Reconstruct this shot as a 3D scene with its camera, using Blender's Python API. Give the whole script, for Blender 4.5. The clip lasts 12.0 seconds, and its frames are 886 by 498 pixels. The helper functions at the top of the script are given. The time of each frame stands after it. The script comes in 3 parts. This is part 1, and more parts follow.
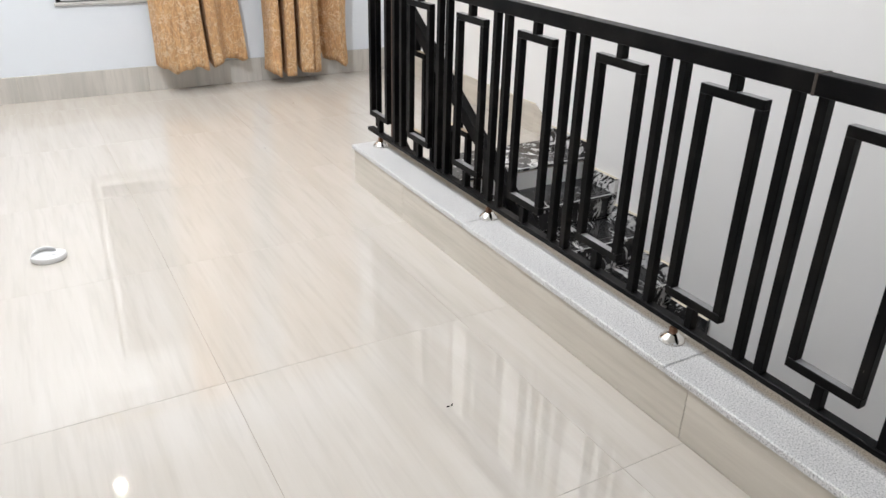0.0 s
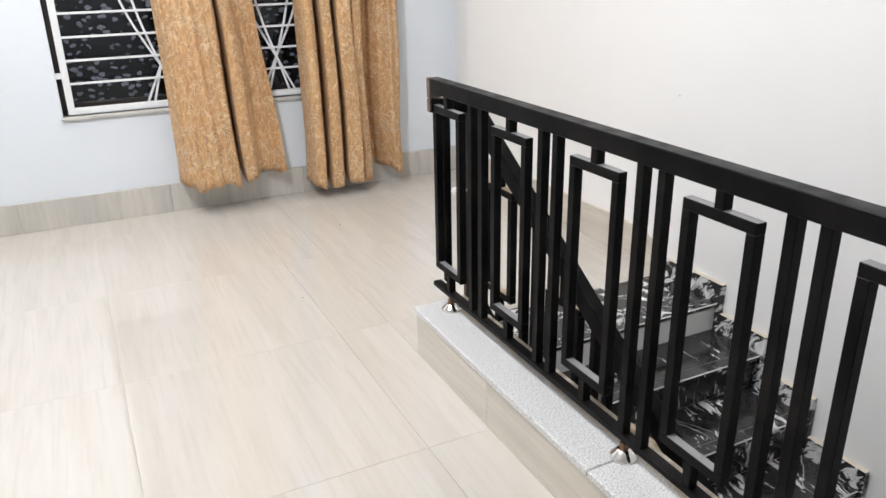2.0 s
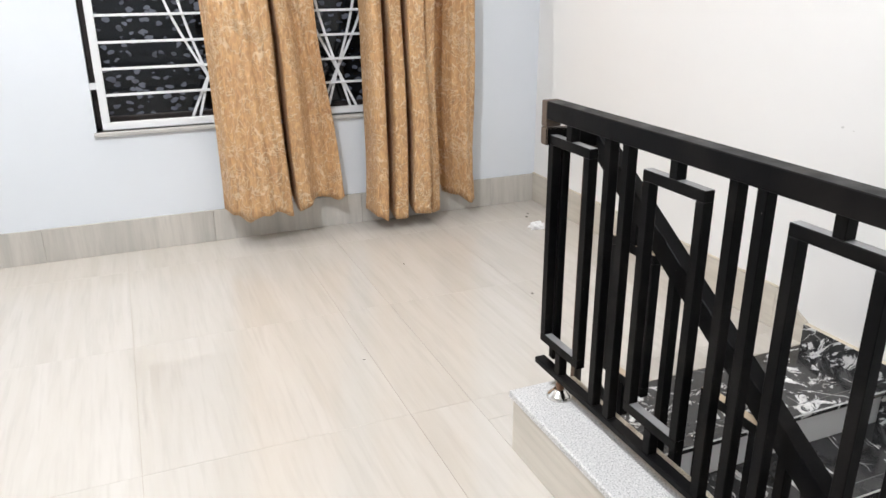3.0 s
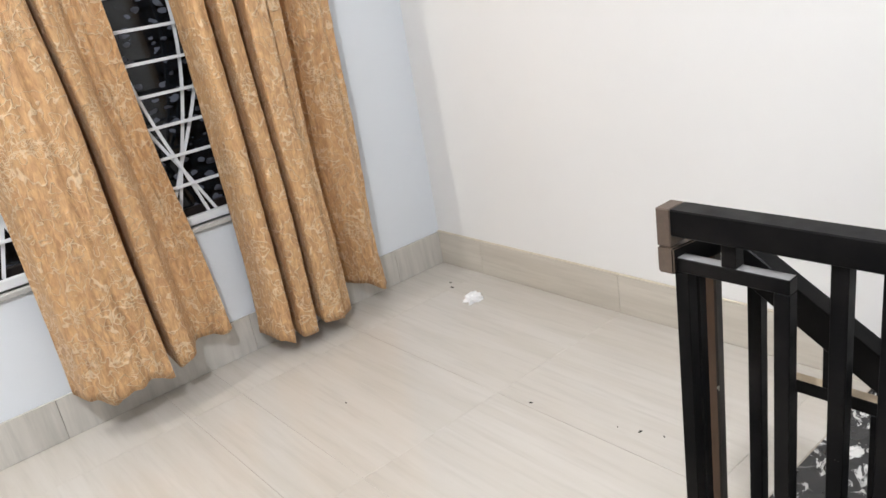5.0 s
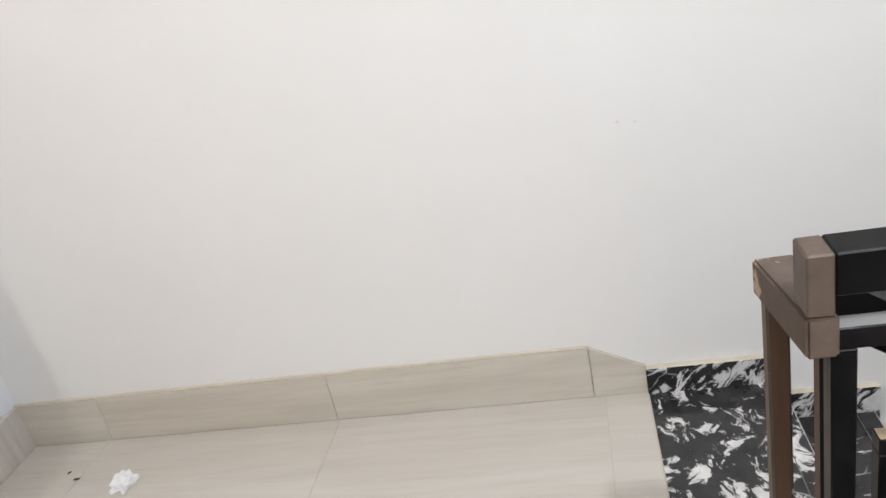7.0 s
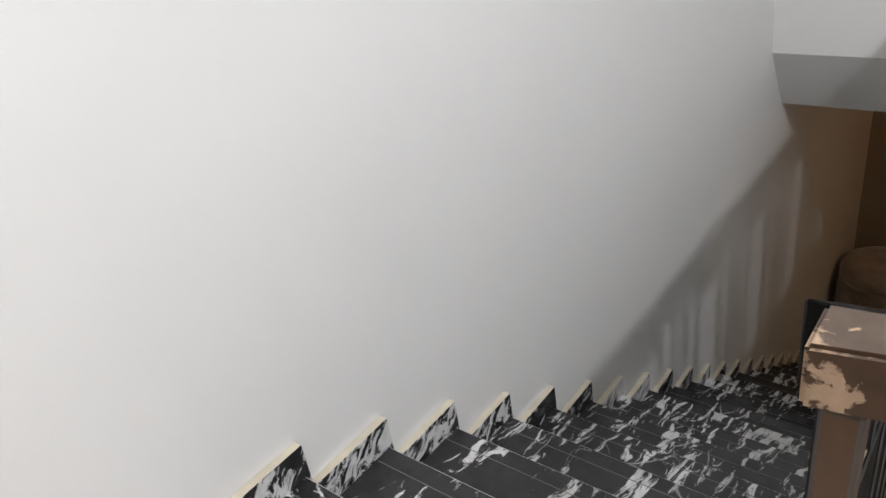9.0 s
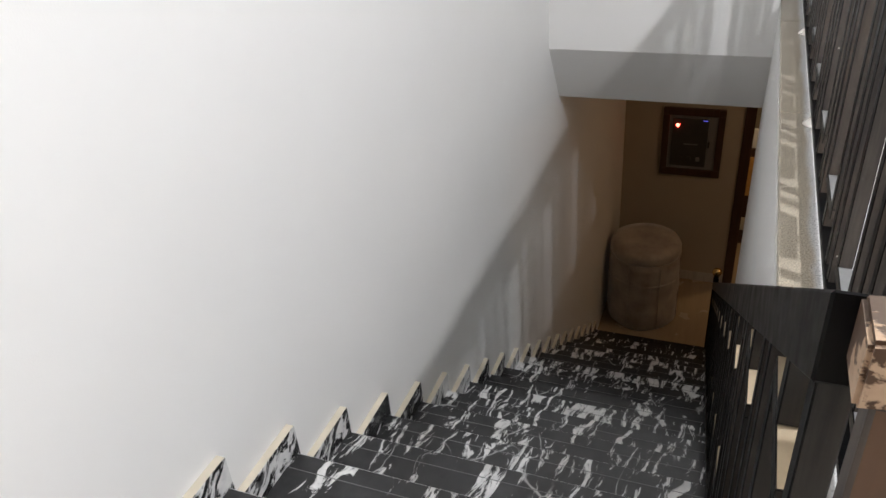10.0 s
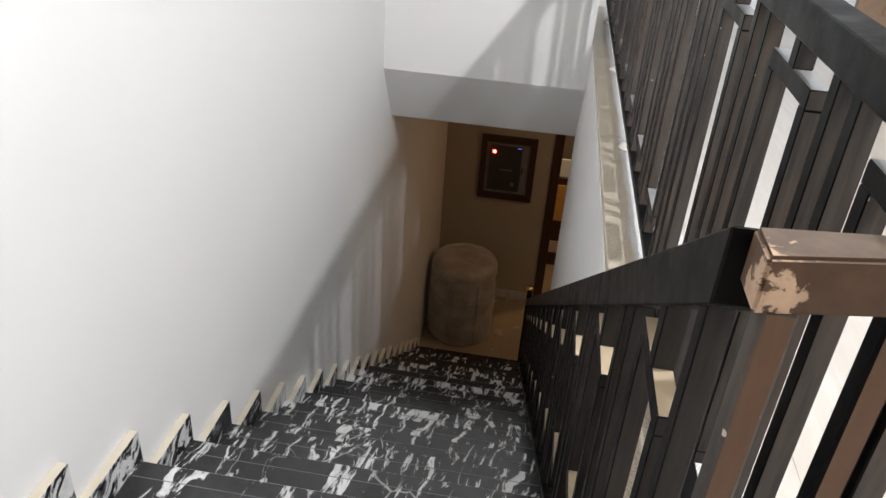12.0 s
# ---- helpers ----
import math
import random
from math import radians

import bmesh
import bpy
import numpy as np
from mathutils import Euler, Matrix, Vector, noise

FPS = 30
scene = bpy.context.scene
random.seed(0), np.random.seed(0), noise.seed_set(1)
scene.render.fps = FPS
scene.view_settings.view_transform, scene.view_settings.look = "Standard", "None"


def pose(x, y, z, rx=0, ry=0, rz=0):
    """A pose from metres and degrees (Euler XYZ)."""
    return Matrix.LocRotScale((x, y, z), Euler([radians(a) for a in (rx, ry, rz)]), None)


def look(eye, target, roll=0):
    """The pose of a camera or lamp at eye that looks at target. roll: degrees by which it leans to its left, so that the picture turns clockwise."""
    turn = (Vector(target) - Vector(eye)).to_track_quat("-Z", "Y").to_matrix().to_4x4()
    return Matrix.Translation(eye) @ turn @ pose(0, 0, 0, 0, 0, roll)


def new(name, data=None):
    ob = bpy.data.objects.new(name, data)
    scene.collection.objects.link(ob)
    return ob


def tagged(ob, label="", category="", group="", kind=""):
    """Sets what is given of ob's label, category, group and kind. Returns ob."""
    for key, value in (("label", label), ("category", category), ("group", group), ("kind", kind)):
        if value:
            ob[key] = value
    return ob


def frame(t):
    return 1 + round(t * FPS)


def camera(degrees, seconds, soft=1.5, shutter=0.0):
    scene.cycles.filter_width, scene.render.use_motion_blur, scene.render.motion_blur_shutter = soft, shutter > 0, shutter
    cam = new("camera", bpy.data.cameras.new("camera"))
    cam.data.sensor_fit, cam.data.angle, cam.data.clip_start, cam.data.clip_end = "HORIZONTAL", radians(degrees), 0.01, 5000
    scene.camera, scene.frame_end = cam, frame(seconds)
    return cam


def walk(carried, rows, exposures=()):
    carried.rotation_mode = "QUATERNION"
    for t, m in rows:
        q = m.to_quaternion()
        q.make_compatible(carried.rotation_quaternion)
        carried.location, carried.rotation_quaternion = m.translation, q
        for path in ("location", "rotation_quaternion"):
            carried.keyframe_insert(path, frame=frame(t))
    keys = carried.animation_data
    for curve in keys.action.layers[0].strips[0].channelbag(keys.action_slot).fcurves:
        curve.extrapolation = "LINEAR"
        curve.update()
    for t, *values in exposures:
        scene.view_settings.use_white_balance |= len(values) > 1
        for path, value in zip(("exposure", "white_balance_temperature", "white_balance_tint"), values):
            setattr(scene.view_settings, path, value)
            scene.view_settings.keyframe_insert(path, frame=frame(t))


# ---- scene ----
cam = camera(61.0, 12.0)
PATH = [
    (0, (0.234, 0.384, 1.325), (1.137, 1.941, 0.455), 1.6),
    (0.5, (0.38, 0.613, 1.353), (1.258, 2.204, 0.52), 0.1),
    (1, (0.431, 0.835, 1.378), (1.334, 2.443, 0.603), -0.6),
    (1.5, (0.482, 1.092, 1.359), (1.371, 2.732, 0.64), -0.9),
    (2, (0.622, 1.36, 1.372), (1.431, 3.038, 0.645), -1.1),
    (2.5, (0.639, 1.638, 1.337), (1.404, 3.349, 0.639), 0.0),
    (2.7, (0.707, 1.783, 1.291), (1.425, 3.518, 0.602), -0.3),
    (4.3, (0.687, 2.637, 1.415), (1.564, 4.298, 0.727), -5.5),
    (4.5, (0.685, 2.751, 1.423), (1.652, 4.359, 0.731), -6.6),
    (5, (0.712, 2.981, 1.412), (1.853, 4.467, 0.712), -9.6),
    (5.5, (0.811, 3.259, 1.43), (2.101, 4.616, 0.726), -11.7),
    (6, (0.87, 3.467, 1.417), (2.348, 4.596, 0.683), -12.2),
    (6.5, (0.931, 3.686, 1.419), (2.586, 4.502, 0.648), -13.3),
    (6.7, (0.947, 3.761, 1.387), (2.668, 4.43, 0.618), -13.0),
    (8.3, (1.588, 4.098, 1.255), (3.146, 3.237, 0.342), -11.2),
    (8.5, (1.622, 4.096, 1.234), (3.087, 3.109, 0.295), -10.9),
    (9, (1.783, 4.055, 1.194), (2.958, 2.773, 0.206), -9.8),
    (9.5, (1.857, 4.022, 1.175), (2.777, 2.584, 0.133), -7.8),
    (10, (1.939, 4.038, 1.167), (2.618, 2.477, 0.117), -5.1),
    (10.5, (2.01, 4.066, 1.168), (2.535, 2.436, 0.135), -2.8),
    (11, (2.035, 4.087, 1.155), (2.461, 2.413, 0.147), -0.4),
    (11.5, (2.035, 4.116, 1.158), (2.377, 2.42, 0.155), 2.0),
    (12, (2.023, 4.15, 1.151), (2.232, 2.43, 0.153), 4.2),
]
EXPOSE = [(0.0, 0.12), (0.5, 0.0), (1.0, 0.0), (2.5, 0.15), (5.0, 0.06), (6.5, -0.05), (8.5, -0.06), (9.5, 0.18), (10.5, 0.44), (12.0, 0.56)]
walk(cam, [(t, look(eye, target, roll)) for t, eye, target, roll in PATH], EXPOSE)

# ---- light: a cool bulb under the ceiling, a weaker warm bulb over the window, dim lamps downstairs ----
world = bpy.data.worlds.new("night")
scene.world = world
world.use_nodes = True
world.node_tree.nodes["Background"].inputs[0].default_value = (0.02, 0.03, 0.05, 1)
world.node_tree.nodes["Background"].inputs[1].default_value = 0.2


def lamp(name, kind, place, watts, color, size):
    data = bpy.data.lights.new(name, kind)
    data.energy, data.color = watts, color
    data.shadow_soft_size = size
    ob = new(name, data)
    ob.location = place
    return ob


LAMP = (0.34, 5.515, 3.0)
MAIN = (0.34, 3.15, 3.0)
wall_bulb = lamp("wall_bulb_light", "SPOT", LAMP, 80, (1.0, 0.965, 0.91), 0.035)
wall_bulb.rotation_euler = (math.radians(-50), 0, 0)
wall_bulb.data.spot_size, wall_bulb.data.spot_blend = math.radians(175), 0.35
lamp("ceiling_bulb_light", "POINT", MAIN, 195, (0.95, 0.975, 1.025), 0.05)
lamp("hall_light", "POINT", (0.5, -1.3, -0.62), 8.5, (1.0, 0.66, 0.38), 0.06)
lamp("far_room_light", "POINT", (1.2, -3.2, -0.75), 16, (1.0, 0.76, 0.46), 0.06)

# ---- plan ----
XW, YN = 2.905, 5.848                 # stair wall, window wall
XC0, XC1 = 1.60, 1.81                 # kerb front, side wall of the stairwell
YC = 3.62                             # end of the kerb
XWEST, YSOUTH, ZCEIL = -3.2, -1.6, 3.12
YE, ZE0, YS, ZE1 = 0.178, -0.07, -0.058, -0.42   # end wall of the stairwell and its sloped soffit
ZB, YBACK = -3.365, -2.77             # lower floor, back wall of the lower hall
KT = 0.187                            # top of the granite
GO, RUN = 3.404, 0.2451               # first nosing, tread depth


def level(n):
    """Height of tread n below the landing."""
    return (0.0, -0.127)[n] if n < 2 else -0.268 - 0.163 * (n - 2)


# ---- materials ----
def material(name, color=(0.8, 0.8, 0.8), rough=0.5, metal=0.0, spec=0.5):
    m = bpy.data.materials.new(name)
    m.use_nodes = True
    b = m.node_tree.nodes["Principled BSDF"]
    b.inputs["Base Color"].default_value = (*color, 1)
    b.inputs["Roughness"].default_value = rough
    b.inputs["Metallic"].default_value = metal
    b.inputs["Specular IOR Level"].default_value = spec
    return m


class Net:
    """Short hand for building a node tree."""

    def __init__(self, m):
        self.t = m.node_tree
        self.out = m.node_tree.nodes["Principled BSDF"]

    def node(self, kind, **values):
        n = self.t.nodes.new(kind)
        for key, v in values.items():
            n.inputs[key.replace("_", " ")].default_value = v
        return n

    def link(self, a, b):
        self.t.links.new(a, b)

    def place(self, stretch=(1, 1, 1), vary=0.0, turn=(0, 0, 0), world_space=False):
        src = self.t.nodes.new("ShaderNodeNewGeometry").outputs["Position"] if world_space else self.t.nodes.new("ShaderNodeTexCoord").outputs["Object"]
        mp = self.node("ShaderNodeMapping", Scale=stretch, Rotation=turn)
        if vary:
            rnd = self.t.nodes.new("ShaderNodeObjectInfo").outputs["Random"]
            mul = self.t.nodes.new("ShaderNodeMath")
            mul.operation = "MULTIPLY"
            mul.inputs[1].default_value = vary
            self.link(rnd, mul.inputs[0])
            add = self.t.nodes.new("ShaderNodeVectorMath")
            add.operation = "ADD"
            self.link(src, add.inputs[0])
            self.link(mul.outputs[0], add.inputs[1])
            src = add.outputs[0]
        self.link(src, mp.inputs[0])
        return mp.outputs[0]

    def noise(self, vec, scale, detail=4.0, rough=0.55, distort=0.0):
        n = self.node("ShaderNodeTexNoise", Scale=scale, Detail=detail, Roughness=rough, Distortion=distort)
        self.link(vec, n.inputs["Vector"])
        return n.outputs["Fac"]

    def ramp(self, fac, *stops):
        r = self.t.nodes.new("ShaderNodeValToRGB")
        while len(r.color_ramp.elements) < len(stops):
            r.color_ramp.elements.new(0.5)
        for e, (p, c) in zip(r.color_ramp.elements, stops):
            e.position = p
            e.color = (*c, 1) if isinstance(c, tuple) else (c, c, c, 1)
        self.link(fac, r.inputs[0])
        return r.outputs[0]

    def mix(self, fac, a, b, mode="MIX"):
        n = self.t.nodes.new("ShaderNodeMix")
        n.data_type, n.blend_type = "RGBA", mode
        for s, v in ((0, fac), (6, a), (7, b)):
            if isinstance(v, bpy.types.NodeSocket):
                self.link(v, n.inputs[s])
            elif s == 0:
                n.inputs[0].default_value = v
            else:
                n.inputs[s].default_value = (*v, 1)
        return n.outputs[2]

    def color(self, s):
        self.link(s, self.out.inputs["Base Color"])

    def rough(self, s):
        self.link(s, self.out.inputs["Roughness"])

    def bump(self, height, strength=0.2, distance=0.002):
        b = self.node("ShaderNodeBump", Strength=strength, Distance=distance)
        self.link(height, b.inputs["Height"])
        self.link(b.outputs[0], self.out.inputs["Normal"])


def wall_paint(name, color, dark):
    m = material(name, color, 0.62, spec=0.3)
    n = Net(m)
    p = n.place(world_space=True)
    big, fine = n.noise(p, 0.9, 5, 0.6), n.noise(p, 260, 3)
    n.color(n.mix(n.ramp(big, (0.3, 0.0), (0.75, 1.0)), dark, color))
    n.rough(n.ramp(n.noise(p, 3, 3), (0.3, 0.5), (0.7, 0.7)))
    n.bump(n.mix(0.25, fine, n.noise(p, 14, 4)), 0.12, 0.002)
    return m


def tile_stuff(name, light, dark, grain, rough):
    """Polished porcelain with fine streaks along the tile's length."""
    m = material(name, light, rough, spec=0.85)
    n = Net(m)
    v = n.place(grain, 37.0, world_space=True)
    streak, fine = n.noise(v, 1.0, 6, 0.62, 0.25), n.noise(v, 4.3, 3, 0.5)
    base = n.mix(n.ramp(streak, (0.36, 0.0), (0.66, 1.0)), light, dark)
    n.color(n.mix(n.ramp(fine, (0.5, 0.0), (0.74, 0.45)), base, tuple(c * 0.88 for c in dark)))
    n.rough(n.ramp(n.noise(n.place(world_space=True), 5, 4), (0.3, rough * 0.7), (0.75, rough * 1.7)))
    return m


def marble_stuff(name, stretch, turn, low):
    """Black marble with torn white streaks and fine veins; low is the share at which the white begins."""
    m = material(name, (0.02, 0.02, 0.022), 0.13)
    n = Net(m)
    v = n.place((1, 1, 1), 41.0, turn=turn)
    warp = n.node("ShaderNodeTexNoise", Scale=6.0, Detail=3.0)
    n.link(v, warp.inputs["Vector"])
    bend = n.mix(0.08, v, warp.outputs["Color"])
    st = n.node("ShaderNodeMapping", Scale=stretch)
    n.link(bend, st.inputs[0])
    skew = n.node("ShaderNodeMapping", Rotation=(0.65, 0.5, 0.7))
    n.link(st.outputs[0], skew.inputs[0])
    blot = n.noise(skew.outputs[0], 1.0, 6, 0.66, 0.7)
    patch = n.noise(v, 3.2, 3, 0.5)
    push = n.t.nodes.new("ShaderNodeMath")
    push.operation = "MULTIPLY_ADD"
    push.inputs[1].default_value = 0.2
    n.link(patch, push.inputs[0])
    n.link(blot, push.inputs[2])
    shift = n.t.nodes.new("ShaderNodeMath")
    shift.operation = "MULTIPLY_ADD"
    shift.inputs[1].default_value = 0.12
    n.link(n.t.nodes.new("ShaderNodeObjectInfo").outputs["Random"], shift.inputs[0])
    n.link(push.outputs[0], shift.inputs[2])
    mask = n.ramp(shift.outputs[0], (low, 0.0), (low + 0.02, 0.6), (low + 0.05, 1.0))
    vor = n.node("ShaderNodeTexVoronoi", Scale=1.0)
    vor.feature = "DISTANCE_TO_EDGE"
    st2 = n.node("ShaderNodeMapping", Scale=(5, 2.6, 4))
    n.link(bend, st2.inputs[0])
    n.link(st2.outputs[0], vor.inputs["Vector"])
    vein = n.ramp(vor.outputs["Distance"], (0.0, 0.8), (0.011, 0.0))
    gate = n.ramp(n.noise(v, 5.0, 2), (0.5, 0.0), (0.62, 1.0))
    vein = n.mix(1.0, vein, gate, "MULTIPLY")
    white = n.mix(n.noise(v, 30, 3), (0.42, 0.42, 0.43), (0.90, 0.89, 0.86))
    black = n.mix(n.noise(v, 22, 4), (0.008, 0.008, 0.009), (0.045, 0.044, 0.045))
    n.color(n.mix(n.mix(1.0, mask, vein, "LIGHTEN"), black, white))
    n.rough(n.ramp(n.noise(v, 9, 3), (0.3, 0.08), (0.7, 0.2)))
    return m


def granite_stuff():
    m = material("granite", (0.5, 0.5, 0.5), 0.35)
    n = Net(m)
    v = n.place(world_space=True)
    a, b = n.noise(v, 230, 3, 0.75), n.noise(v, 120, 2, 0.6)
    c = n.ramp(a, (0.36, (0.2, 0.2, 0.2)), (0.45, (0.54, 0.535, 0.53)), (0.62, (0.76, 0.755, 0.745)))
    stone = n.mix(n.ramp(b, (0.58, 0.0), (0.7, 0.6)), c, (0.78, 0.77, 0.75))
    # sandy cement dust left on the strip behind the rail
    axis = n.t.nodes.new("ShaderNodeSeparateXYZ")
    n.link(v, axis.inputs[0])
    wander = n.t.nodes.new("ShaderNodeMath")
    wander.operation = "MULTIPLY_ADD"
    wander.inputs[1].default_value = 0.03
    n.link(n.noise(v, 9, 3), wander.inputs[0])
    n.link(axis.outputs["X"], wander.inputs[2])
    span = n.node("ShaderNodeMapRange", From_Min=1.742, From_Max=1.756)
    n.link(wander.outputs[0], span.inputs["Value"])
    sand = n.mix(n.ramp(a, (0.36, 0.0), (0.62, 1.0)), (0.22, 0.165, 0.095), (0.56, 0.46, 0.31))
    n.color(n.mix(n.mix(1.0, span.outputs["Result"], (0.75, 0.75, 0.75), "MULTIPLY"), stone, sand))
    n.bump(a, 0.15, 0.001)
    return m


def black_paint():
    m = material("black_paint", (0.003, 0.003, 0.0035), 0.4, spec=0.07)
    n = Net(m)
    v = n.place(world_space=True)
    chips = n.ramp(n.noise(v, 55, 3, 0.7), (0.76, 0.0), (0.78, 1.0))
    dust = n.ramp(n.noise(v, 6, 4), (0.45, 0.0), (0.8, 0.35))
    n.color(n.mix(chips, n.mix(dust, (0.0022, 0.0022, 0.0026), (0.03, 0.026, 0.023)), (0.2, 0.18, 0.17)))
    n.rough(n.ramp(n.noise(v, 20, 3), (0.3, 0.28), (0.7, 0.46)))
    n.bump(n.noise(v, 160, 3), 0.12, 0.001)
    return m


def primer_paint(name, low, high, spread=1.0):
    """Dark primer with pale filler smeared over the welds at the newel's head."""
    m = material(name, low, 0.5, spec=0.25)
    n = Net(m)
    v = n.place(world_space=True)
    d = n.t.nodes.new("ShaderNodeVectorMath")
    d.operation = "DISTANCE"
    d.inputs[1].default_value = (1.86, 3.69, 0.875)
    n.link(v, d.inputs[0])
    near = n.ramp(d.outputs["Value"], (0.066 * spread * 0.4, 1.0), (0.066 * spread, 0.0))
    patch = n.noise(v, 55, 4, 0.6, 0.4)
    both = n.mix(0.6, near, patch)
    fill = n.ramp(both, (0.66, 0.0), (0.69, 1.0))
    n.color(n.mix(fill, n.mix(n.noise(v, 40, 3), low, high), n.mix(n.noise(v, 70, 3), (0.27, 0.18, 0.12), (0.50, 0.36, 0.25))))
    n.bump(n.mix(0.5, n.noise(v, 60, 4), fill), 0.5, 0.002)
    return m


def brown_steel():
    m = material("brown_steel", (0.1, 0.055, 0.035), 0.45, spec=0.25)
    n = Net(m)
    v = n.place(world_space=True)
    n.color(n.mix(n.noise(n.place((60, 60, 8), world_space=True), 1.0, 4), (0.055, 0.028, 0.015), (0.115, 0.064, 0.038)))
    n.bump(n.noise(v, 90, 3), 0.15, 0.001)
    return m


def speckled_paint(name, k):
    """Brushed grey-brown coat with browner patches and pale specks of plaster; k scales it."""
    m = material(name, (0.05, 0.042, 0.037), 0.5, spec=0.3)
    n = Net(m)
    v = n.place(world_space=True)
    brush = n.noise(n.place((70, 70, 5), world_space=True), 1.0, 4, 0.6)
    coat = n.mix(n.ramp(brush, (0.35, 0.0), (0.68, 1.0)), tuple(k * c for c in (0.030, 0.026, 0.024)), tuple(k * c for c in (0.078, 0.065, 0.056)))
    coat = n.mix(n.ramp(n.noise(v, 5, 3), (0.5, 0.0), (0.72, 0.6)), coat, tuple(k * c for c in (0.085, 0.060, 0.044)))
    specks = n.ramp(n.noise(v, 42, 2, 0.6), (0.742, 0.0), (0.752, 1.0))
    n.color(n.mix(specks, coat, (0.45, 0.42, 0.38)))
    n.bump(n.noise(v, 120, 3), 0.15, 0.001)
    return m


def curtain_cloth():
    """Crinkled gold jacquard with thin paler scrolls and flowers."""
    m = material("gold_jacquard", (0.5, 0.28, 0.1), 0.55)
    n = Net(m)
    v = n.place(world_space=True)
    warp = n.node("ShaderNodeTexNoise", Scale=11.0, Detail=2.0)
    n.link(v, warp.inputs["Vector"])
    bend = n.mix(0.16, v, warp.outputs["Color"])
    curl = n.ramp(n.noise(bend, 25, 0.5), (0.45, 0.0), (0.475, 1.0), (0.50, 1.0), (0.525, 0.0))
    w1 = n.node("ShaderNodeTexVoronoi", Scale=52.0)
    w1.feature = "DISTANCE_TO_EDGE"
    n.link(bend, w1.inputs["Vector"])
    petal = n.ramp(w1.outputs["Distance"], (0.03, 1.0), (0.09, 0.0))
    flower = n.ramp(n.noise(v, 8, 1), (0.58, 0.0), (0.62, 1.0))
    lines = n.mix(1.0, n.mix(1.0, petal, flower, "MULTIPLY"), curl, "LIGHTEN")
    crinkle = n.noise(n.place((95, 95, 26), world_space=True), 1.0, 3, 0.55, 0.6)
    thread = n.noise(n.place((500, 500, 90), world_space=True), 1.0, 2)
    ground = n.mix(n.ramp(crinkle, (0.32, 0.0), (0.68, 1.0)), (0.37, 0.195, 0.09), (0.66, 0.405, 0.195))
    ground = n.mix(n.ramp(n.noise(v, 4, 3), (0.35, 0.0), (0.7, 0.4)), ground, (0.62, 0.365, 0.165))
    n.color(n.mix(n.mix(1.0, lines, (0.45, 0.45, 0.45), "MULTIPLY"), ground, (0.88, 0.74, 0.52)))
    n.bump(n.mix(0.4, n.mix(0.2, crinkle, thread), lines), 1.0, 0.007)
    m.node_tree.nodes["Principled BSDF"].inputs["Sheen Weight"].default_value = 0.05
    return m


def leaf_glass():
    """Dark night glass with a frosted leaf pattern."""
    m = material("patterned_glass", (0.006, 0.007, 0.009), 0.12)
    n = Net(m)
    v = n.place((1, 1, 1.5), world_space=True)
    warp = n.node("ShaderNodeTexNoise", Scale=14.0, Detail=2.0)
    n.link(v, warp.inputs["Vector"])
    vor = n.node("ShaderNodeTexVoronoi", Scale=20.0)
    n.link(n.mix(0.06, v, warp.outputs["Color"]), vor.inputs["Vector"])
    leaf = n.ramp(vor.outputs["Distance"], (0.30, 1.0), (0.36, 0.0))
    n.color(n.mix(leaf, (0.006, 0.007, 0.009), (0.11, 0.12, 0.15)))
    n.rough(n.ramp(leaf, (0.0, 0.12), (1.0, 0.6)))
    return m


def pouf_cloth():
    m = material("taupe_velvet", (0.2, 0.15, 0.11), 0.85)
    n = Net(m)
    v = n.place(world_space=True)
    n.color(n.mix(n.ramp(n.noise(v, 7, 4), (0.3, 0.0), (0.7, 1.0)), (0.27, 0.215, 0.165), (0.46, 0.385, 0.31)))
    n.bump(n.noise(v, 120, 3), 0.4, 0.002)
    m.node_tree.nodes["Principled BSDF"].inputs["Sheen Weight"].default_value = 0.5
    return m


def wood_stuff():
    m = material("dark_wood", (0.05, 0.02, 0.012), 0.4)
    n = Net(m)
    v = n.place((30, 30, 3), world_space=True)
    n.color(n.mix(n.noise(v, 1.0, 5), (0.028, 0.011, 0.007), (0.085, 0.036, 0.02)))
    return m


def plain(name, color, rough, metal=0.0, amount=0.15):
    """A painted or cast surface with slight unevenness."""
    m = material(name, color, rough, metal)
    n = Net(m)
    v = n.place(world_space=True)
    n.color(n.mix(n.noise(v, 18, 4), tuple(c * (1 - amount) for c in color), tuple(min(1, c * (1 + amount)) for c in color)))
    n.bump(n.noise(v, 140, 2), 0.06, 0.001)
    return m


def glow(name, color, strength):
    m = material(name, color, 0.4)
    b = m.node_tree.nodes["Principled BSDF"]
    b.inputs["Emission Color"].default_value = (*color, 1)
    b.inputs["Emission Strength"].default_value = strength
    return m


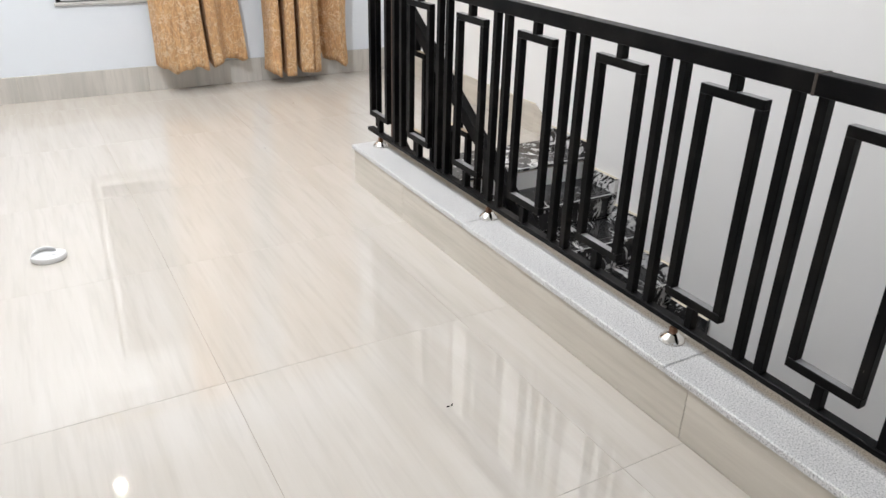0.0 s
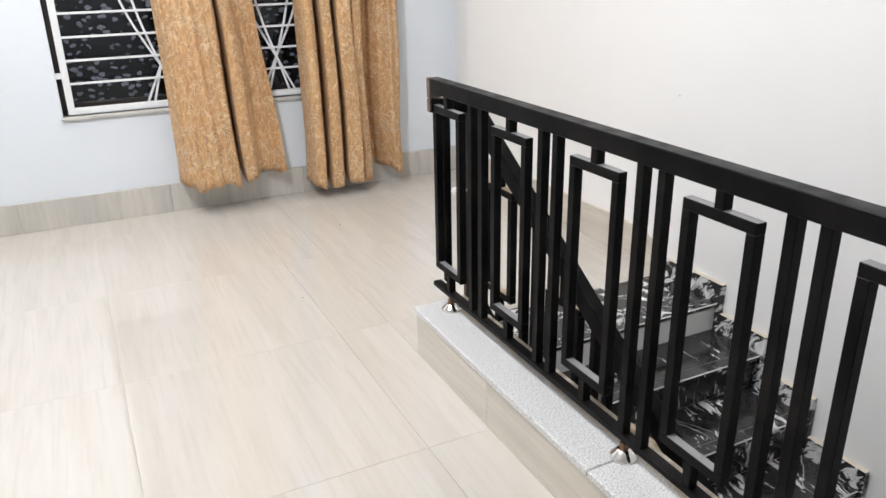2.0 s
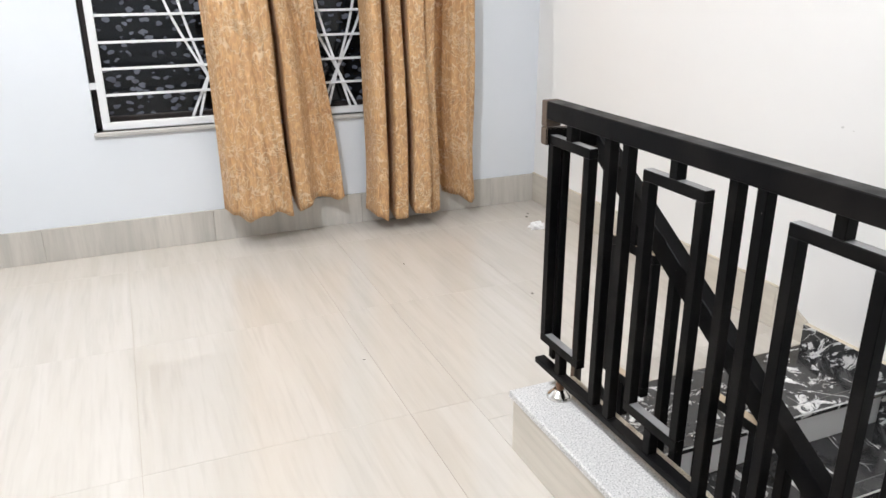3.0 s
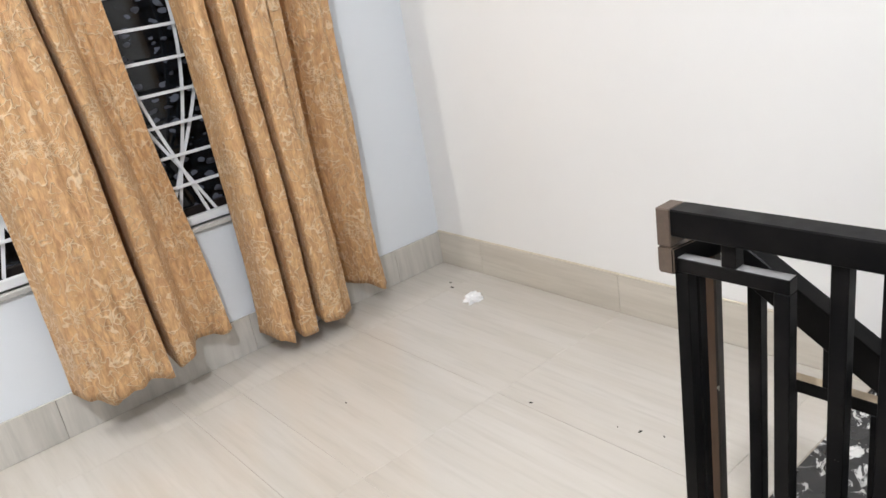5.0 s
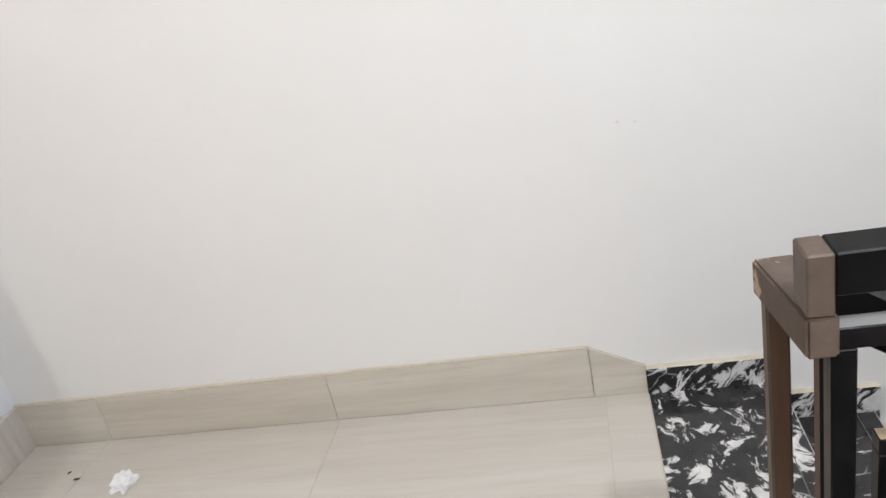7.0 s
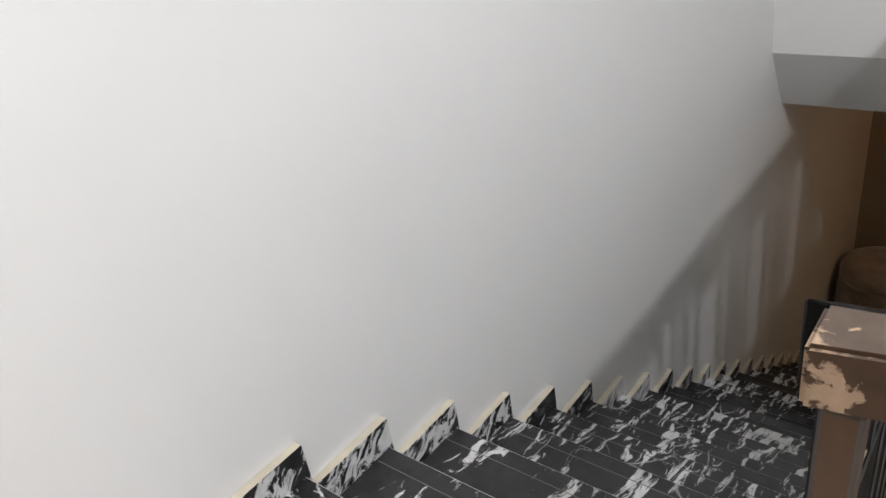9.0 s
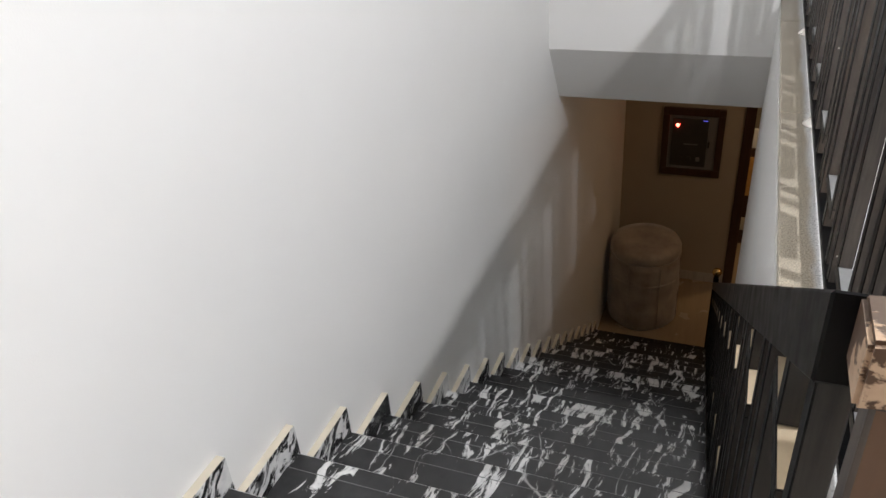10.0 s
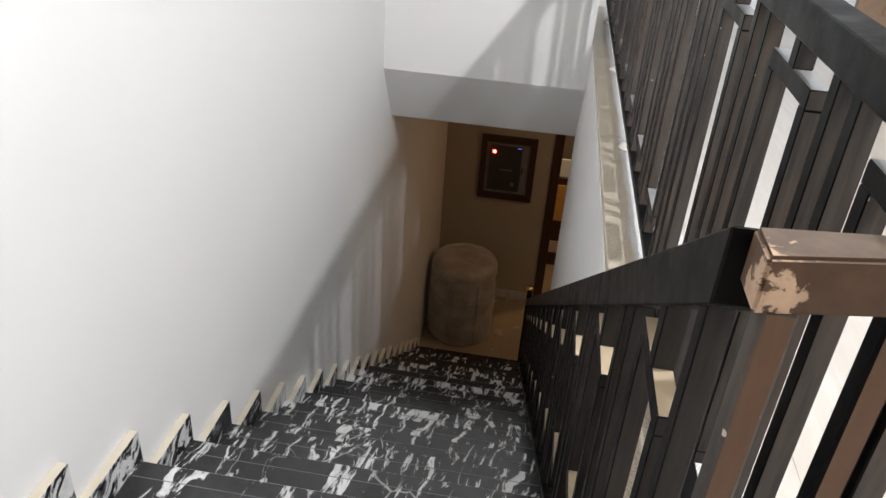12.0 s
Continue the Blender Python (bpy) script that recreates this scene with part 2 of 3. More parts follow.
WARM_WALL = wall_paint("cream_white_paint", (0.83, 0.825, 0.81), (0.80, 0.79, 0.775))
COOL_WALL = wall_paint("pale_blue_paint", (0.755, 0.79, 0.83), (0.72, 0.76, 0.80))
HALL_WALL = wall_paint("tan_paint", (0.44, 0.375, 0.29), (0.39, 0.33, 0.25))
CEIL = plain("ceiling_paint", (0.8, 0.8, 0.79), 0.8, 0, 0.03)
TILE = tile_stuff("porcelain_tile", (0.60, 0.565, 0.515), (0.545, 0.505, 0.445), (12, 0.8, 1), 0.02)
SKIRT = tile_stuff("skirting_tile", (0.60, 0.57, 0.52), (0.47, 0.45, 0.41), (14, 14, 1.2), 0.16)
SKIRT_LONG = tile_stuff("skirting_tile_long", (0.62, 0.575, 0.50), (0.52, 0.475, 0.405), (14, 1.0, 14), 0.16)
HALL_TILE = tile_stuff("tan_tile", (0.40, 0.29, 0.18), (0.34, 0.25, 0.155), (9, 1, 1), 0.2)
GROUT = plain("grout", (0.44, 0.39, 0.32), 0.9)
TAN_BARE = plain("bare_tan_primer", (0.42, 0.33, 0.22), 0.6, 0, 0.2)
MORTAR = plain("cream_mortar", (0.62, 0.56, 0.45), 0.85)
MARBLE = marble_stuff("black_marble", (27, 6.2, 12), (0.1, 0.05, 0.2), 0.728)
MARBLE_MOTTLED = marble_stuff("mottled_marble", (18, 11, 34), (0.75, 0.1, 0.3), 0.665)
GROOVE = plain("groove_filler", (0.11, 0.11, 0.11), 0.6)
# pale grey for the bevelled front edge of each tread
EDGE = plain("pale_marble_edge", (0.5, 0.5, 0.49), 0.35, 0, 0.35)
GRANITE = granite_stuff()
BLACK = black_paint()
PRIMER = primer_paint("brown_primer", (0.042, 0.022, 0.012), (0.088, 0.050, 0.030))
PRIMER_BLACK = primer_paint("dark_primer", (0.05, 0.037, 0.03), (0.14, 0.10, 0.075), 1.3)
BROWN = brown_steel()
GREY_BROWN = speckled_paint("speckled_paint", 1.0)
GREY_BROWN_DARK = speckled_paint("dark_speckled_paint", 0.45)
# grey that paints in the reflection on the floor frames' upper faces
TOP_SHEEN = plain("top_sheen_paint", (0.20, 0.20, 0.20), 0.3, 0, 0.3)
CHROME = plain("chrome", (0.72, 0.70, 0.67), 0.14, 1.0, 0.05)
RUST = plain("rusty_steel", (0.17, 0.085, 0.045), 0.7, 0.3, 0.4)
CLOTH = curtain_cloth()
GRILLE = plain("white_enamel", (0.78, 0.79, 0.80), 0.35, 0, 0.03)
SILL = plain("grey_stone_sill", (0.5, 0.49, 0.47), 0.4, 0, 0.2)
GLASS = leaf_glass()
WOOD = wood_stuff()
WINDOW_WOOD = plain("blackish_brown_paint", (0.014, 0.009, 0.008), 0.5, 0, 0.3)
DOOR_WOOD = plain("brown_door_wood", (0.26, 0.17, 0.11), 0.45, 0, 0.25)
VELVET = pouf_cloth()
BRASS = plain("brass", (0.75, 0.52, 0.2), 0.2, 1.0, 0.08)
PLASTIC = plain("white_plastic", (0.82, 0.82, 0.82), 0.35, 0, 0.02)
PAPER = plain("white_tissue", (0.86, 0.86, 0.86), 0.9, 0, 0.03)
SCUFF = plain("scuffed_plaster", (0.62, 0.61, 0.59), 0.8, 0, 0.2)
DIRT = plain("dirt", (0.03, 0.025, 0.02), 0.9)
GREY_METAL = plain("grey_enamel", (0.20, 0.19, 0.18), 0.45, 0, 0.1)
DARK_PLATE = plain("dark_plate", (0.05, 0.045, 0.04), 0.35, 0, 0.2)
INK = plain("grey_ink", (0.25, 0.25, 0.27), 0.6)
RED_LED = glow("red_led", (1.0, 0.08, 0.05), 14.0)
BLUE_LED = glow("blue_led", (0.15, 0.15, 1.0), 0.6)
PALE_WOOD = plain("pale_wood", (0.55, 0.46, 0.34), 0.5, 0, 0.15)
ORANGE = plain("orange_veneer", (0.62, 0.33, 0.09), 0.5, 0, 0.2)


# ---- mesh helpers ----
def box(bm, x0, x1, y0, y1, z0, z1, bevel=0.0, turn=None):
    m = Matrix.Translation(((x0 + x1) / 2, (y0 + y1) / 2, (z0 + z1) / 2)) @ Matrix.Diagonal((x1 - x0, y1 - y0, z1 - z0, 1))
    made = bmesh.ops.create_cube(bm, size=1, matrix=(turn @ m) if turn else m)["verts"]
    if bevel:
        edges = {e for v in made for e in v.link_edges}
        bmesh.ops.bevel(bm, geom=list(edges), offset=bevel, segments=1, affect="EDGES", clamp_overlap=True)
    return bm


def prism(bm, outline, axis, a, b):
    """Extrudes an outline in the two other axes (in order) along axis from a to b."""
    def at(p, q):
        c = list(p)
        c.insert(axis, q)
        return c
    lo, hi = [bm.verts.new(at(p, a)) for p in outline], [bm.verts.new(at(p, b)) for p in outline]
    bm.faces.new(lo)
    bm.faces.new(hi)
    for i in range(len(lo)):
        j = (i + 1) % len(lo)
        bm.faces.new((lo[i], lo[j], hi[j], hi[i]))
    bmesh.ops.recalc_face_normals(bm, faces=bm.faces)
    return bm


def lathe(bm, profile, steps=24, at=(0, 0, 0)):
    rings = []
    for r, z in profile:
        rings.append([bm.verts.new((at[0] + r * math.cos(2 * math.pi * i / steps), at[1] + r * math.sin(2 * math.pi * i / steps), at[2] + z)) for i in range(steps)])
    for p, q in zip(rings, rings[1:]):
        for i in range(steps):
            bm.faces.new((p[i], p[(i + 1) % steps], q[(i + 1) % steps], q[i]))
    bm.faces.new(rings[0][::-1])
    bm.faces.new(rings[-1])
    return bm


def to_mesh(name, bm, *mats, smooth=False, pick=None):
    bmesh.ops.recalc_face_normals(bm, faces=bm.faces)
    if pick:
        bm.normal_update()
        for f in bm.faces:
            f.material_index = pick(f)
    if smooth:
        for f in bm.faces:
            f.smooth = True
    me = bpy.data.meshes.new(name)
    bm.to_mesh(me)
    bm.free()
    for m in mats:
        me.materials.append(m)
    return me


BASE = {}


def hang(ob, parent, place=(0, 0, 0)):
    """Parents ob so that its own place stays in the world's metres."""
    ob.location = place
    ob.parent = parent
    ob.matrix_parent_inverse = Matrix.Translation(BASE[parent.name]).inverted()
    BASE[ob.name] = tuple(place)
    return ob


def thing(name, place, label, category, group=""):
    ob = new(name)
    ob.empty_display_size = 0.05
    ob.location = place
    BASE[ob.name] = tuple(place)
    return tagged(ob, label, category, group)


def part(name, bm, mat, parent, label="", place=(0, 0, 0), smooth=False, mats=(), pick=None):
    me = bm if isinstance(bm, bpy.types.Mesh) else to_mesh(name, bm, mat, *mats, smooth=smooth, pick=pick)
    ob = new(name, me)
    hang(ob, parent, place)
    return tagged(ob, label)


def fixed(name, bm, mat, label="", smooth=False, mats=(), pick=None):
    ob = new(name, to_mesh(name, bm, mat, *mats, smooth=smooth, pick=pick))
    BASE[ob.name] = (0.0, 0.0, 0.0)
    return tagged(ob, label, kind="structure")


def solo(name, bm, mat, label, category, group="", smooth=False, place=(0, 0, 0)):
    ob = new(name, to_mesh(name, bm, mat, smooth=smooth))
    ob.location = place
    BASE[ob.name] = tuple(place)
    return tagged(ob, label, category, group)


# ---- structure ----
WT = 0.2
WX0, WX1, WZ0, WZ1 = 0.55, 2.22, 0.603, 2.1      # window opening

bm = bmesh.new()
box(bm, XWEST - WT, WX0, YN, YN + WT, -0.3, ZCEIL)
box(bm, WX1, XW, YN, YN + WT, -0.3, ZCEIL)
box(bm, WX0, WX1, YN, YN + WT, -0.3, WZ0)
box(bm, WX0, WX1, YN, YN + WT, WZ1, ZCEIL)
fixed("wall_north", bm, COOL_WALL, "pale blue painted plaster wall with a window")
fixed("wall_east", box(bmesh.new(), XW, XW + WT, YBACK - WT, YN + WT, ZB - 0.2, ZCEIL), WARM_WALL, "cream white painted plaster wall beside the stairs")
fixed("wall_west", box(bmesh.new(), XWEST - WT, XWEST, YSOUTH, YN, -0.3, ZCEIL), WARM_WALL, "cream white painted plaster wall")
fixed("wall_south", box(bmesh.new(), XWEST - WT, XC1, YSOUTH - WT, YSOUTH, -0.3, ZCEIL), COOL_WALL, "pale blue painted plaster wall")
fixed("ceiling", box(bmesh.new(), XWEST - WT, XW + WT, YBACK - WT, YN + WT, ZCEIL, ZCEIL + 0.12), CEIL, "white painted ceiling")
bm = prism(bmesh.new(), [(YE, ZCEIL), (YE, ZE0), (YS, ZE1), (YBACK - WT, ZE1), (YBACK - WT, ZCEIL)], 0, XC1, XW)
fixed("wall_stairwell_end", bm, WARM_WALL, "white painted end wall over the stairs with a sloped soffit")
fixed("wall_stairwell_side", box(bmesh.new(), XC0 + 0.012, XC1, YS, YC - 0.012, ZB - 0.2, KT - 0.022), WARM_WALL, "white painted wall below the kerb beside the stairs")
fixed("slab", box(bmesh.new(), XWEST - WT, XC0 + 0.012, YBACK - WT, YN, -0.3, -0.03), CEIL, "concrete floor slab")
fixed("slab_landing", box(bmesh.new(), XC0 + 0.012, XW, 3.46, YN, -0.3, -0.03), CEIL, "concrete floor slab of the landing")
fixed("ceiling_lower", box(bmesh.new(), -0.6, XC1, YBACK - WT, 3.4, ZE1, -0.301), CEIL, "ceiling of the lower hall")

# lower hall
floor_low = fixed("floor_lower", box(bmesh.new(), -0.6, XW, -6.0, -1.47, ZB - 0.12, ZB), HALL_TILE, "tan tiled floor of the lower hall")
DX0, DX1, DZ = 0.9, 1.78, ZB + 2.1                # doorway in the back wall
bm = bmesh.new()
box(bm, DX1, XW, YBACK - WT, YBACK, ZB, ZE1)
box(bm, -0.6, DX0, YBACK - WT, YBACK, ZB, ZE1)
box(bm, DX0, DX1, YBACK - WT, YBACK, DZ, ZE1)
fixed("wall_hall_back", bm, HALL_WALL, "tan painted wall of the lower hall")
fixed("wall_hall_west", box(bmesh.new(), -0.8, -0.6, -6.0, YS, ZB, ZE1), HALL_WALL, "tan painted wall of the lower hall")
fixed("wall_hall_front", box(bmesh.new(), -0.8, XC0, YS, YS + 0.15, ZB, ZE1), HALL_WALL, "tan painted wall of the lower hall")
bm = bmesh.new()
box(bm, -0.6, XW, -6.2, -6.0, ZB, ZE1)
box(bm, 2.3, 2.45, -6.0, YBACK - WT, ZB, ZE1)
box(bm, -0.8, 2.45, -6.2, YBACK - WT, ZE1, ZE1 + 0.12)
fixed("wall_far_room", bm, HALL_WALL, "tan painted walls of the room behind the doorway")
bm = bmesh.new()
box(bm, 1.80, XW, YBACK, YBACK + 0.012, ZB, ZB + 0.1, 0.002)
fixed("baseboard_hall", bm, SKIRT, "tile skirting in the lower hall")

door_frame = thing("door_frame", (DX1, YBACK, ZB), "dark brown wooden door frame in the tan hall wall", "door frame")
part("jamb", box(bmesh.new(), DX1 - 0.02, DX1 + 0.07, YBACK - WT, YBACK + 0.02, ZB, DZ + 0.07, 0.004), WOOD, door_frame)
part("jamb", box(bmesh.new(), DX0 - 0.07, DX0 + 0.02, YBACK - WT, YBACK + 0.02, ZB, DZ + 0.07, 0.004), WOOD, door_frame)
part("head", box(bmesh.new(), DX0 + 0.02, DX1 - 0.02, YBACK - WT, YBACK + 0.02, DZ - 0.02, DZ + 0.07, 0.004), WOOD, door_frame)

CF = -3.6                                          # front of the cupboard
cupboard = thing("cupboard", (1.4, CF - 0.2, ZB), "dark wooden cupboard with an orange panel behind the doorway", "cupboard")
part("body", box(bmesh.new(), 0.8, 2.0, CF - 0.4, CF, ZB, ZB + 1.13, 0.006), WOOD, cupboard)
part("panel", box(bmesh.new(), 0.85, 1.95, CF, CF + 0.012, ZB + 0.595, ZB + 1.04, 0.004), ORANGE, cupboard, "orange veneer panel")
part("drawer_front", box(bmesh.new(), 0.85, 1.95, CF, CF + 0.012, ZB + 0.177, ZB + 0.33, 0.004), PALE_WOOD, cupboard, "pale wooden drawer front")
part("splashback", box(bmesh.new(), 0.82, 1.98, CF - 0.05, CF - 0.02, ZB + 1.13, ZB + 1.335, 0.004), PLASTIC, cupboard, "white panel above the top")

door = thing("wooden_door", (-0.5, YSOUTH, 0), "closed brown wooden door in the pale blue wall", "door")
part("leaf", box(bmesh.new(), -0.93, -0.09, YSOUTH, YSOUTH + 0.035, 0.006, 2.03, 0.003), DOOR_WOOD, door)
for z0, z1 in ((0.15, 0.95), (1.1, 1.9)):
    part("raised_panel", box(bmesh.new(), -0.82, -0.2, YSOUTH + 0.035, YSOUTH + 0.047, z0, z1, 0.008), DOOR_WOOD, door)
for x0, x1, z0, z1 in ((-1.0, -0.932, 0, 2.1), (-0.088, -0.02, 0, 2.1), (-0.932, -0.088, 2.032, 2.1)):
    part("door_frame", box(bmesh.new(), x0, x1, YSOUTH, YSOUTH + 0.05, z0, z1, 0.004), DOOR_WOOD, door)
part("handle", box(bmesh.new(), -0.87, -0.75, YSOUTH + 0.07, YSOUTH + 0.085, 1.0, 1.02, 0.005), CHROME, door, "chrome lever handle")
part("handle_plate", box(bmesh.new(), -0.885, -0.855, YSOUTH + 0.035, YSOUTH + 0.07, 0.94, 1.08, 0.004), CHROME, door)

# ---- floor tiles ----
floor = fixed("floor", box(bmesh.new(), XWEST, XC0 + 0.02, YSOUTH, YN, -0.03, -0.0015), GROUT, "polished beige porcelain tile floor with fine streaks")
floor2 = fixed("floor_landing", box(bmesh.new(), XC0 + 0.02, XW, 3.62, YN, -0.03, -0.0015), GROUT, "polished beige porcelain tile floor of the landing")
TX, TY, JOINT = [0.60 + 0.79 * i for i in range(-5, 4)], [2.255 + 0.8225 * j for j in range(-5, 6)], 0.0008


def lay_tiles(owner, x0, x1, y0, y1):
    for a, b in zip(TX, TX[1:]):
        for c, d in zip(TY, TY[1:]):
            l, r, f, k = max(a + JOINT, x0), min(b - JOINT, x1), max(c + 0.0004, y0), min(d - 0.0004, y1)
            if r - l > 0.01 and k - f > 0.01:
                w, h = (r - l) / 2, (k - f) / 2
                part("tile", box(bmesh.new(), -w, w, -h, h, -0.009, 0, 0.0004), TILE, owner, place=((l + r) / 2, (f + k) / 2, 0))


# ---- kerb with granite top ----
kerb = fixed("kerb", box(bmesh.new(), XC0 + 0.012, XC1 - 0.001, YSOUTH, YS, -0.003, KT - 0.022), WARM_WALL, "low kerb clad in beige tile with a grey granite top")
for y1, y0 in ((YC, 3.10), (3.10, 1.45), (1.45, -0.2), (-0.2, YSOUTH)):
    part("cladding_tile", box(bmesh.new(), XC0, XC0 + 0.012, y0 + 0.0008, y1 - 0.0008, 0.0, KT - 0.023, 0.0008), SKIRT_LONG, kerb)
part("cladding_tile", box(bmesh.new(), XC0 + 0.013, XC1, YC - 0.012, YC, 0.0, KT - 0.023, 0.0008), SKIRT_LONG, kerb)
for i in range(5):
    y1, y0 = YC + 0.012 - 1.05 * i, max(YC + 0.012 - 1.05 * (i + 1), -0.75)
    part("granite_slab", box(bmesh.new(), XC0 - 0.008, XC1 - 0.004, y0 + 0.0008, y1 - 0.0008, KT - 0.022, KT, 0.003), GRANITE, kerb)

# ---- skirting tiles along the walls ----
SH = 0.165
base_n = fixed("baseboard_north", box(bmesh.new(), XWEST, XW - 0.012, YN - 0.003, YN, 0, SH - 0.002), MORTAR, "beige tile skirting along the window wall")
for i in range(-5, 4):
    a, b = 0.24 + 0.79 * i, 0.24 + 0.79 * (i + 1)
    a, b = max(a, XWEST), min(b, XW - 0.013)
    if b - a > 0.03:
        part("skirting_tile", box(bmesh.new(), a + 0.0008, b - 0.0008, YN - 0.014, YN - 0.003, 0, SH, 0.001), SKIRT, base_n)
base_e = fixed("baseboard_east", box(bmesh.new(), XW - 0.003, XW, 3.93, YN, 0, SH - 0.002), MORTAR, "beige tile skirting along the stair wall")
for a, b in ((5.535, YN), (4.73, 5.535), (3.93, 4.73)):
    part("skirting_tile", box(bmesh.new(), XW - 0.014, XW - 0.003, a + 0.0008, b - 0.0008, 0, SH, 0.001), SKIRT_LONG, base_e)
    part("mortar_bead", box(bmesh.new(), XW - 0.011, XW, a, b, SH, SH + 0.006, 0.002), MORTAR, base_e)
part("skirting_tile", prism(bmesh.new(), [(3.929, 0), (3.929, SH), (3.777, 0.088), (3.777, 0)], 0, XW - 0.014, XW - 0.0005), SKIRT_LONG, base_e)

# ---- stairs ----
stairs = fixed("staircase", box(bmesh.new(), XC1, XW, 3.43, 3.777, -0.03, -0.012), GROUT, "straight flight of black marble stairs with white veins")
STEPS = 21
for n in range(STEPS):
    z = level(n)
    y0 = GO - RUN * n + 0.012
    y1 = 3.777 if n == 0 else GO - RUN * (n - 1) + 0.034
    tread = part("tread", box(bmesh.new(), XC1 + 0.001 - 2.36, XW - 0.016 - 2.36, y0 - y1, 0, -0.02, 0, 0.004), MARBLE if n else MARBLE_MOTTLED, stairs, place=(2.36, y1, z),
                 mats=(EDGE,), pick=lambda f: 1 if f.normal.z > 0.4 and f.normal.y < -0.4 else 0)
    part("groove", box(bmesh.new(), XC1 + 0.03, XW - 0.03, y0 + 0.05, y0 + 0.0525, z - 0.001, z + 0.0004), GROOVE, tread)
    zl = level(n + 1) if n < STEPS - 1 else ZB
    part("riser", box(bmesh.new(), XC1 + 0.001 - 2.36, XW - 0.016 - 2.36, 0, 0.02, zl - z, -0.0205), MARBLE, stairs, place=(2.36, y0 + 0.02, z))
    ya = GO - RUN * n
    yb = 3.777 if n == 0 else GO - RUN * (n - 1)
    part("skirting_slab", box(bmesh.new(), -0.007, 0.016, ya - yb + 0.0006, -0.0006, zl - z, 0.083, 0.0008), MARBLE_MOTTLED, stairs, place=(XW - 0.016, yb, z),
         mats=(MORTAR,), pick=lambda f: 1 if f.normal.z > 0.8 else 0)
bm = bmesh.new()
outline = [(3.43, -0.03), (3.43, -0.32)] + [(GO - RUN * 20, ZB - 0.12), (GO - RUN * 20 + 0.04, ZB)]
for n in range(STEPS - 1, 0, -1):
    y0, y1 = GO - RUN * n + 0.04, GO - RUN * (n - 1) + 0.04
    outline += [(y0, level(n) - 0.021), (y1, level(n) - 0.021)]
prism(bm, outline, 0, XC1 + 0.002, XW - 0.002)
fixed("stair_core", bm, CEIL, "concrete core of the stairs")

# ---- railings ----
RX, RTOP, RH = 1.711, 0.993, 0.046


def frame_mesh(width, height, stub_top, stub_low, name="frame"):
    """A rectangle of square bars with a short stub above and below; the origin is the middle of its top edge."""
    bm, t = bmesh.new(), 0.0125
    w = width / 2
    box(bm, -t, t, -w, w, -2 * t, 0, 0.0015)
    box(bm, -t, t, -w, w, -height, -height + 2 * t, 0.0015)
    box(bm, -t, t, -w, -w + 2 * t, -height + 2 * t, -2 * t, 0.0015)
    box(bm, -t, t, w - 2 * t, w, -height + 2 * t, -2 * t, 0.0015)
    box(bm, -t, t, -t, t, 0, stub_top, 0.0015)
    box(bm, -t, t, -t, t, -height - stub_low, -height, 0.0015)
    return bm


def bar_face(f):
    """Second material on the faces that look to the window, third on the upper faces."""
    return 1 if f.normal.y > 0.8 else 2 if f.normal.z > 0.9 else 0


railing = thing("floor_railing", (RX, 3.555, KT), "black painted steel railing of square bars on the granite kerb", "railing")
Y_FAR = -0.62
part("handrail", box(bmesh.new(), RX - 0.0225, RX + 0.0225, Y_FAR, 3.652, RTOP - RH, RTOP, 0.002), BLACK, railing)
part("weld_seam", box(bmesh.new(), RX - 0.0238, RX + 0.0238, 1.358, 1.366, RTOP - RH - 0.001, RTOP + 0.0016, 0.001), GREY_BROWN, railing, "ground weld seam across the handrail")
part("end_cap", box(bmesh.new(), RX - 0.0225, RX + 0.0225, 3.652, 3.678, 0.9265, RTOP, 0.002), PRIMER_BLACK, railing, "rough grey-brown primed rail end")
part("end_post", box(bmesh.new(), RX + 0.018, RX + 0.043, 3.6296, 3.6546, 0.254, 0.872, 0.003), BLACK, railing, "square end post with a brown primed face",
     mats=(BROWN,), pick=lambda f: 1 if f.normal.y > 0.8 else 0)
part("bottom_rail", box(bmesh.new(), RX - 0.016, RX + 0.016, Y_FAR, 3.672, 0.235, 0.253, 0.002), BLACK, railing)
FTOP, FH = 0.906, 0.590
# upper faces of these frames carry the painted-in reflection
mesh_frame = to_mesh("frame", frame_mesh(0.193, FH, RTOP - RH - FTOP, FTOP - FH - 0.253), BLACK, GREY_BROWN, TOP_SHEEN, pick=bar_face)
mesh_bar = to_mesh("baluster", box(bmesh.new(), -0.0125, 0.0125, -0.0125, 0.0125, 0.253, RTOP - RH, 0.0015), BLACK, GREY_BROWN, pick=bar_face)
for i in range(11):
    yc = 3.557 - 0.3965 * i
    if yc - 0.1 > Y_FAR:
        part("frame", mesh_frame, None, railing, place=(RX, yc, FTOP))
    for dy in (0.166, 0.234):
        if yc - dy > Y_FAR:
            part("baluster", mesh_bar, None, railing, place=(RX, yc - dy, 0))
mesh_flange = to_mesh("flange", lathe(bmesh.new(), [(0.037, 0), (0.037, 0.004), (0.031, 0.010), (0.019, 0.021), (0.016, 0.024)], 28), CHROME, smooth=True)
mesh_stub = to_mesh("stub", box(bmesh.new(), -0.0095, 0.0095, -0.0095, 0.0095, 0.02, 0.042, 0.002), RUST)
for i in range(5):
    flange = part("flange", mesh_flange, None, railing, "round chrome foot flange", place=(RX - 0.004, 3.548 - 0.963 * i, KT))
    part("stub", mesh_stub, None, flange, "rusty weld stub", place=(RX - 0.004, 3.548 - 0.963 * i, KT))

SX, SKEW, SLOPE = 1.853, 0.0118, 0.667


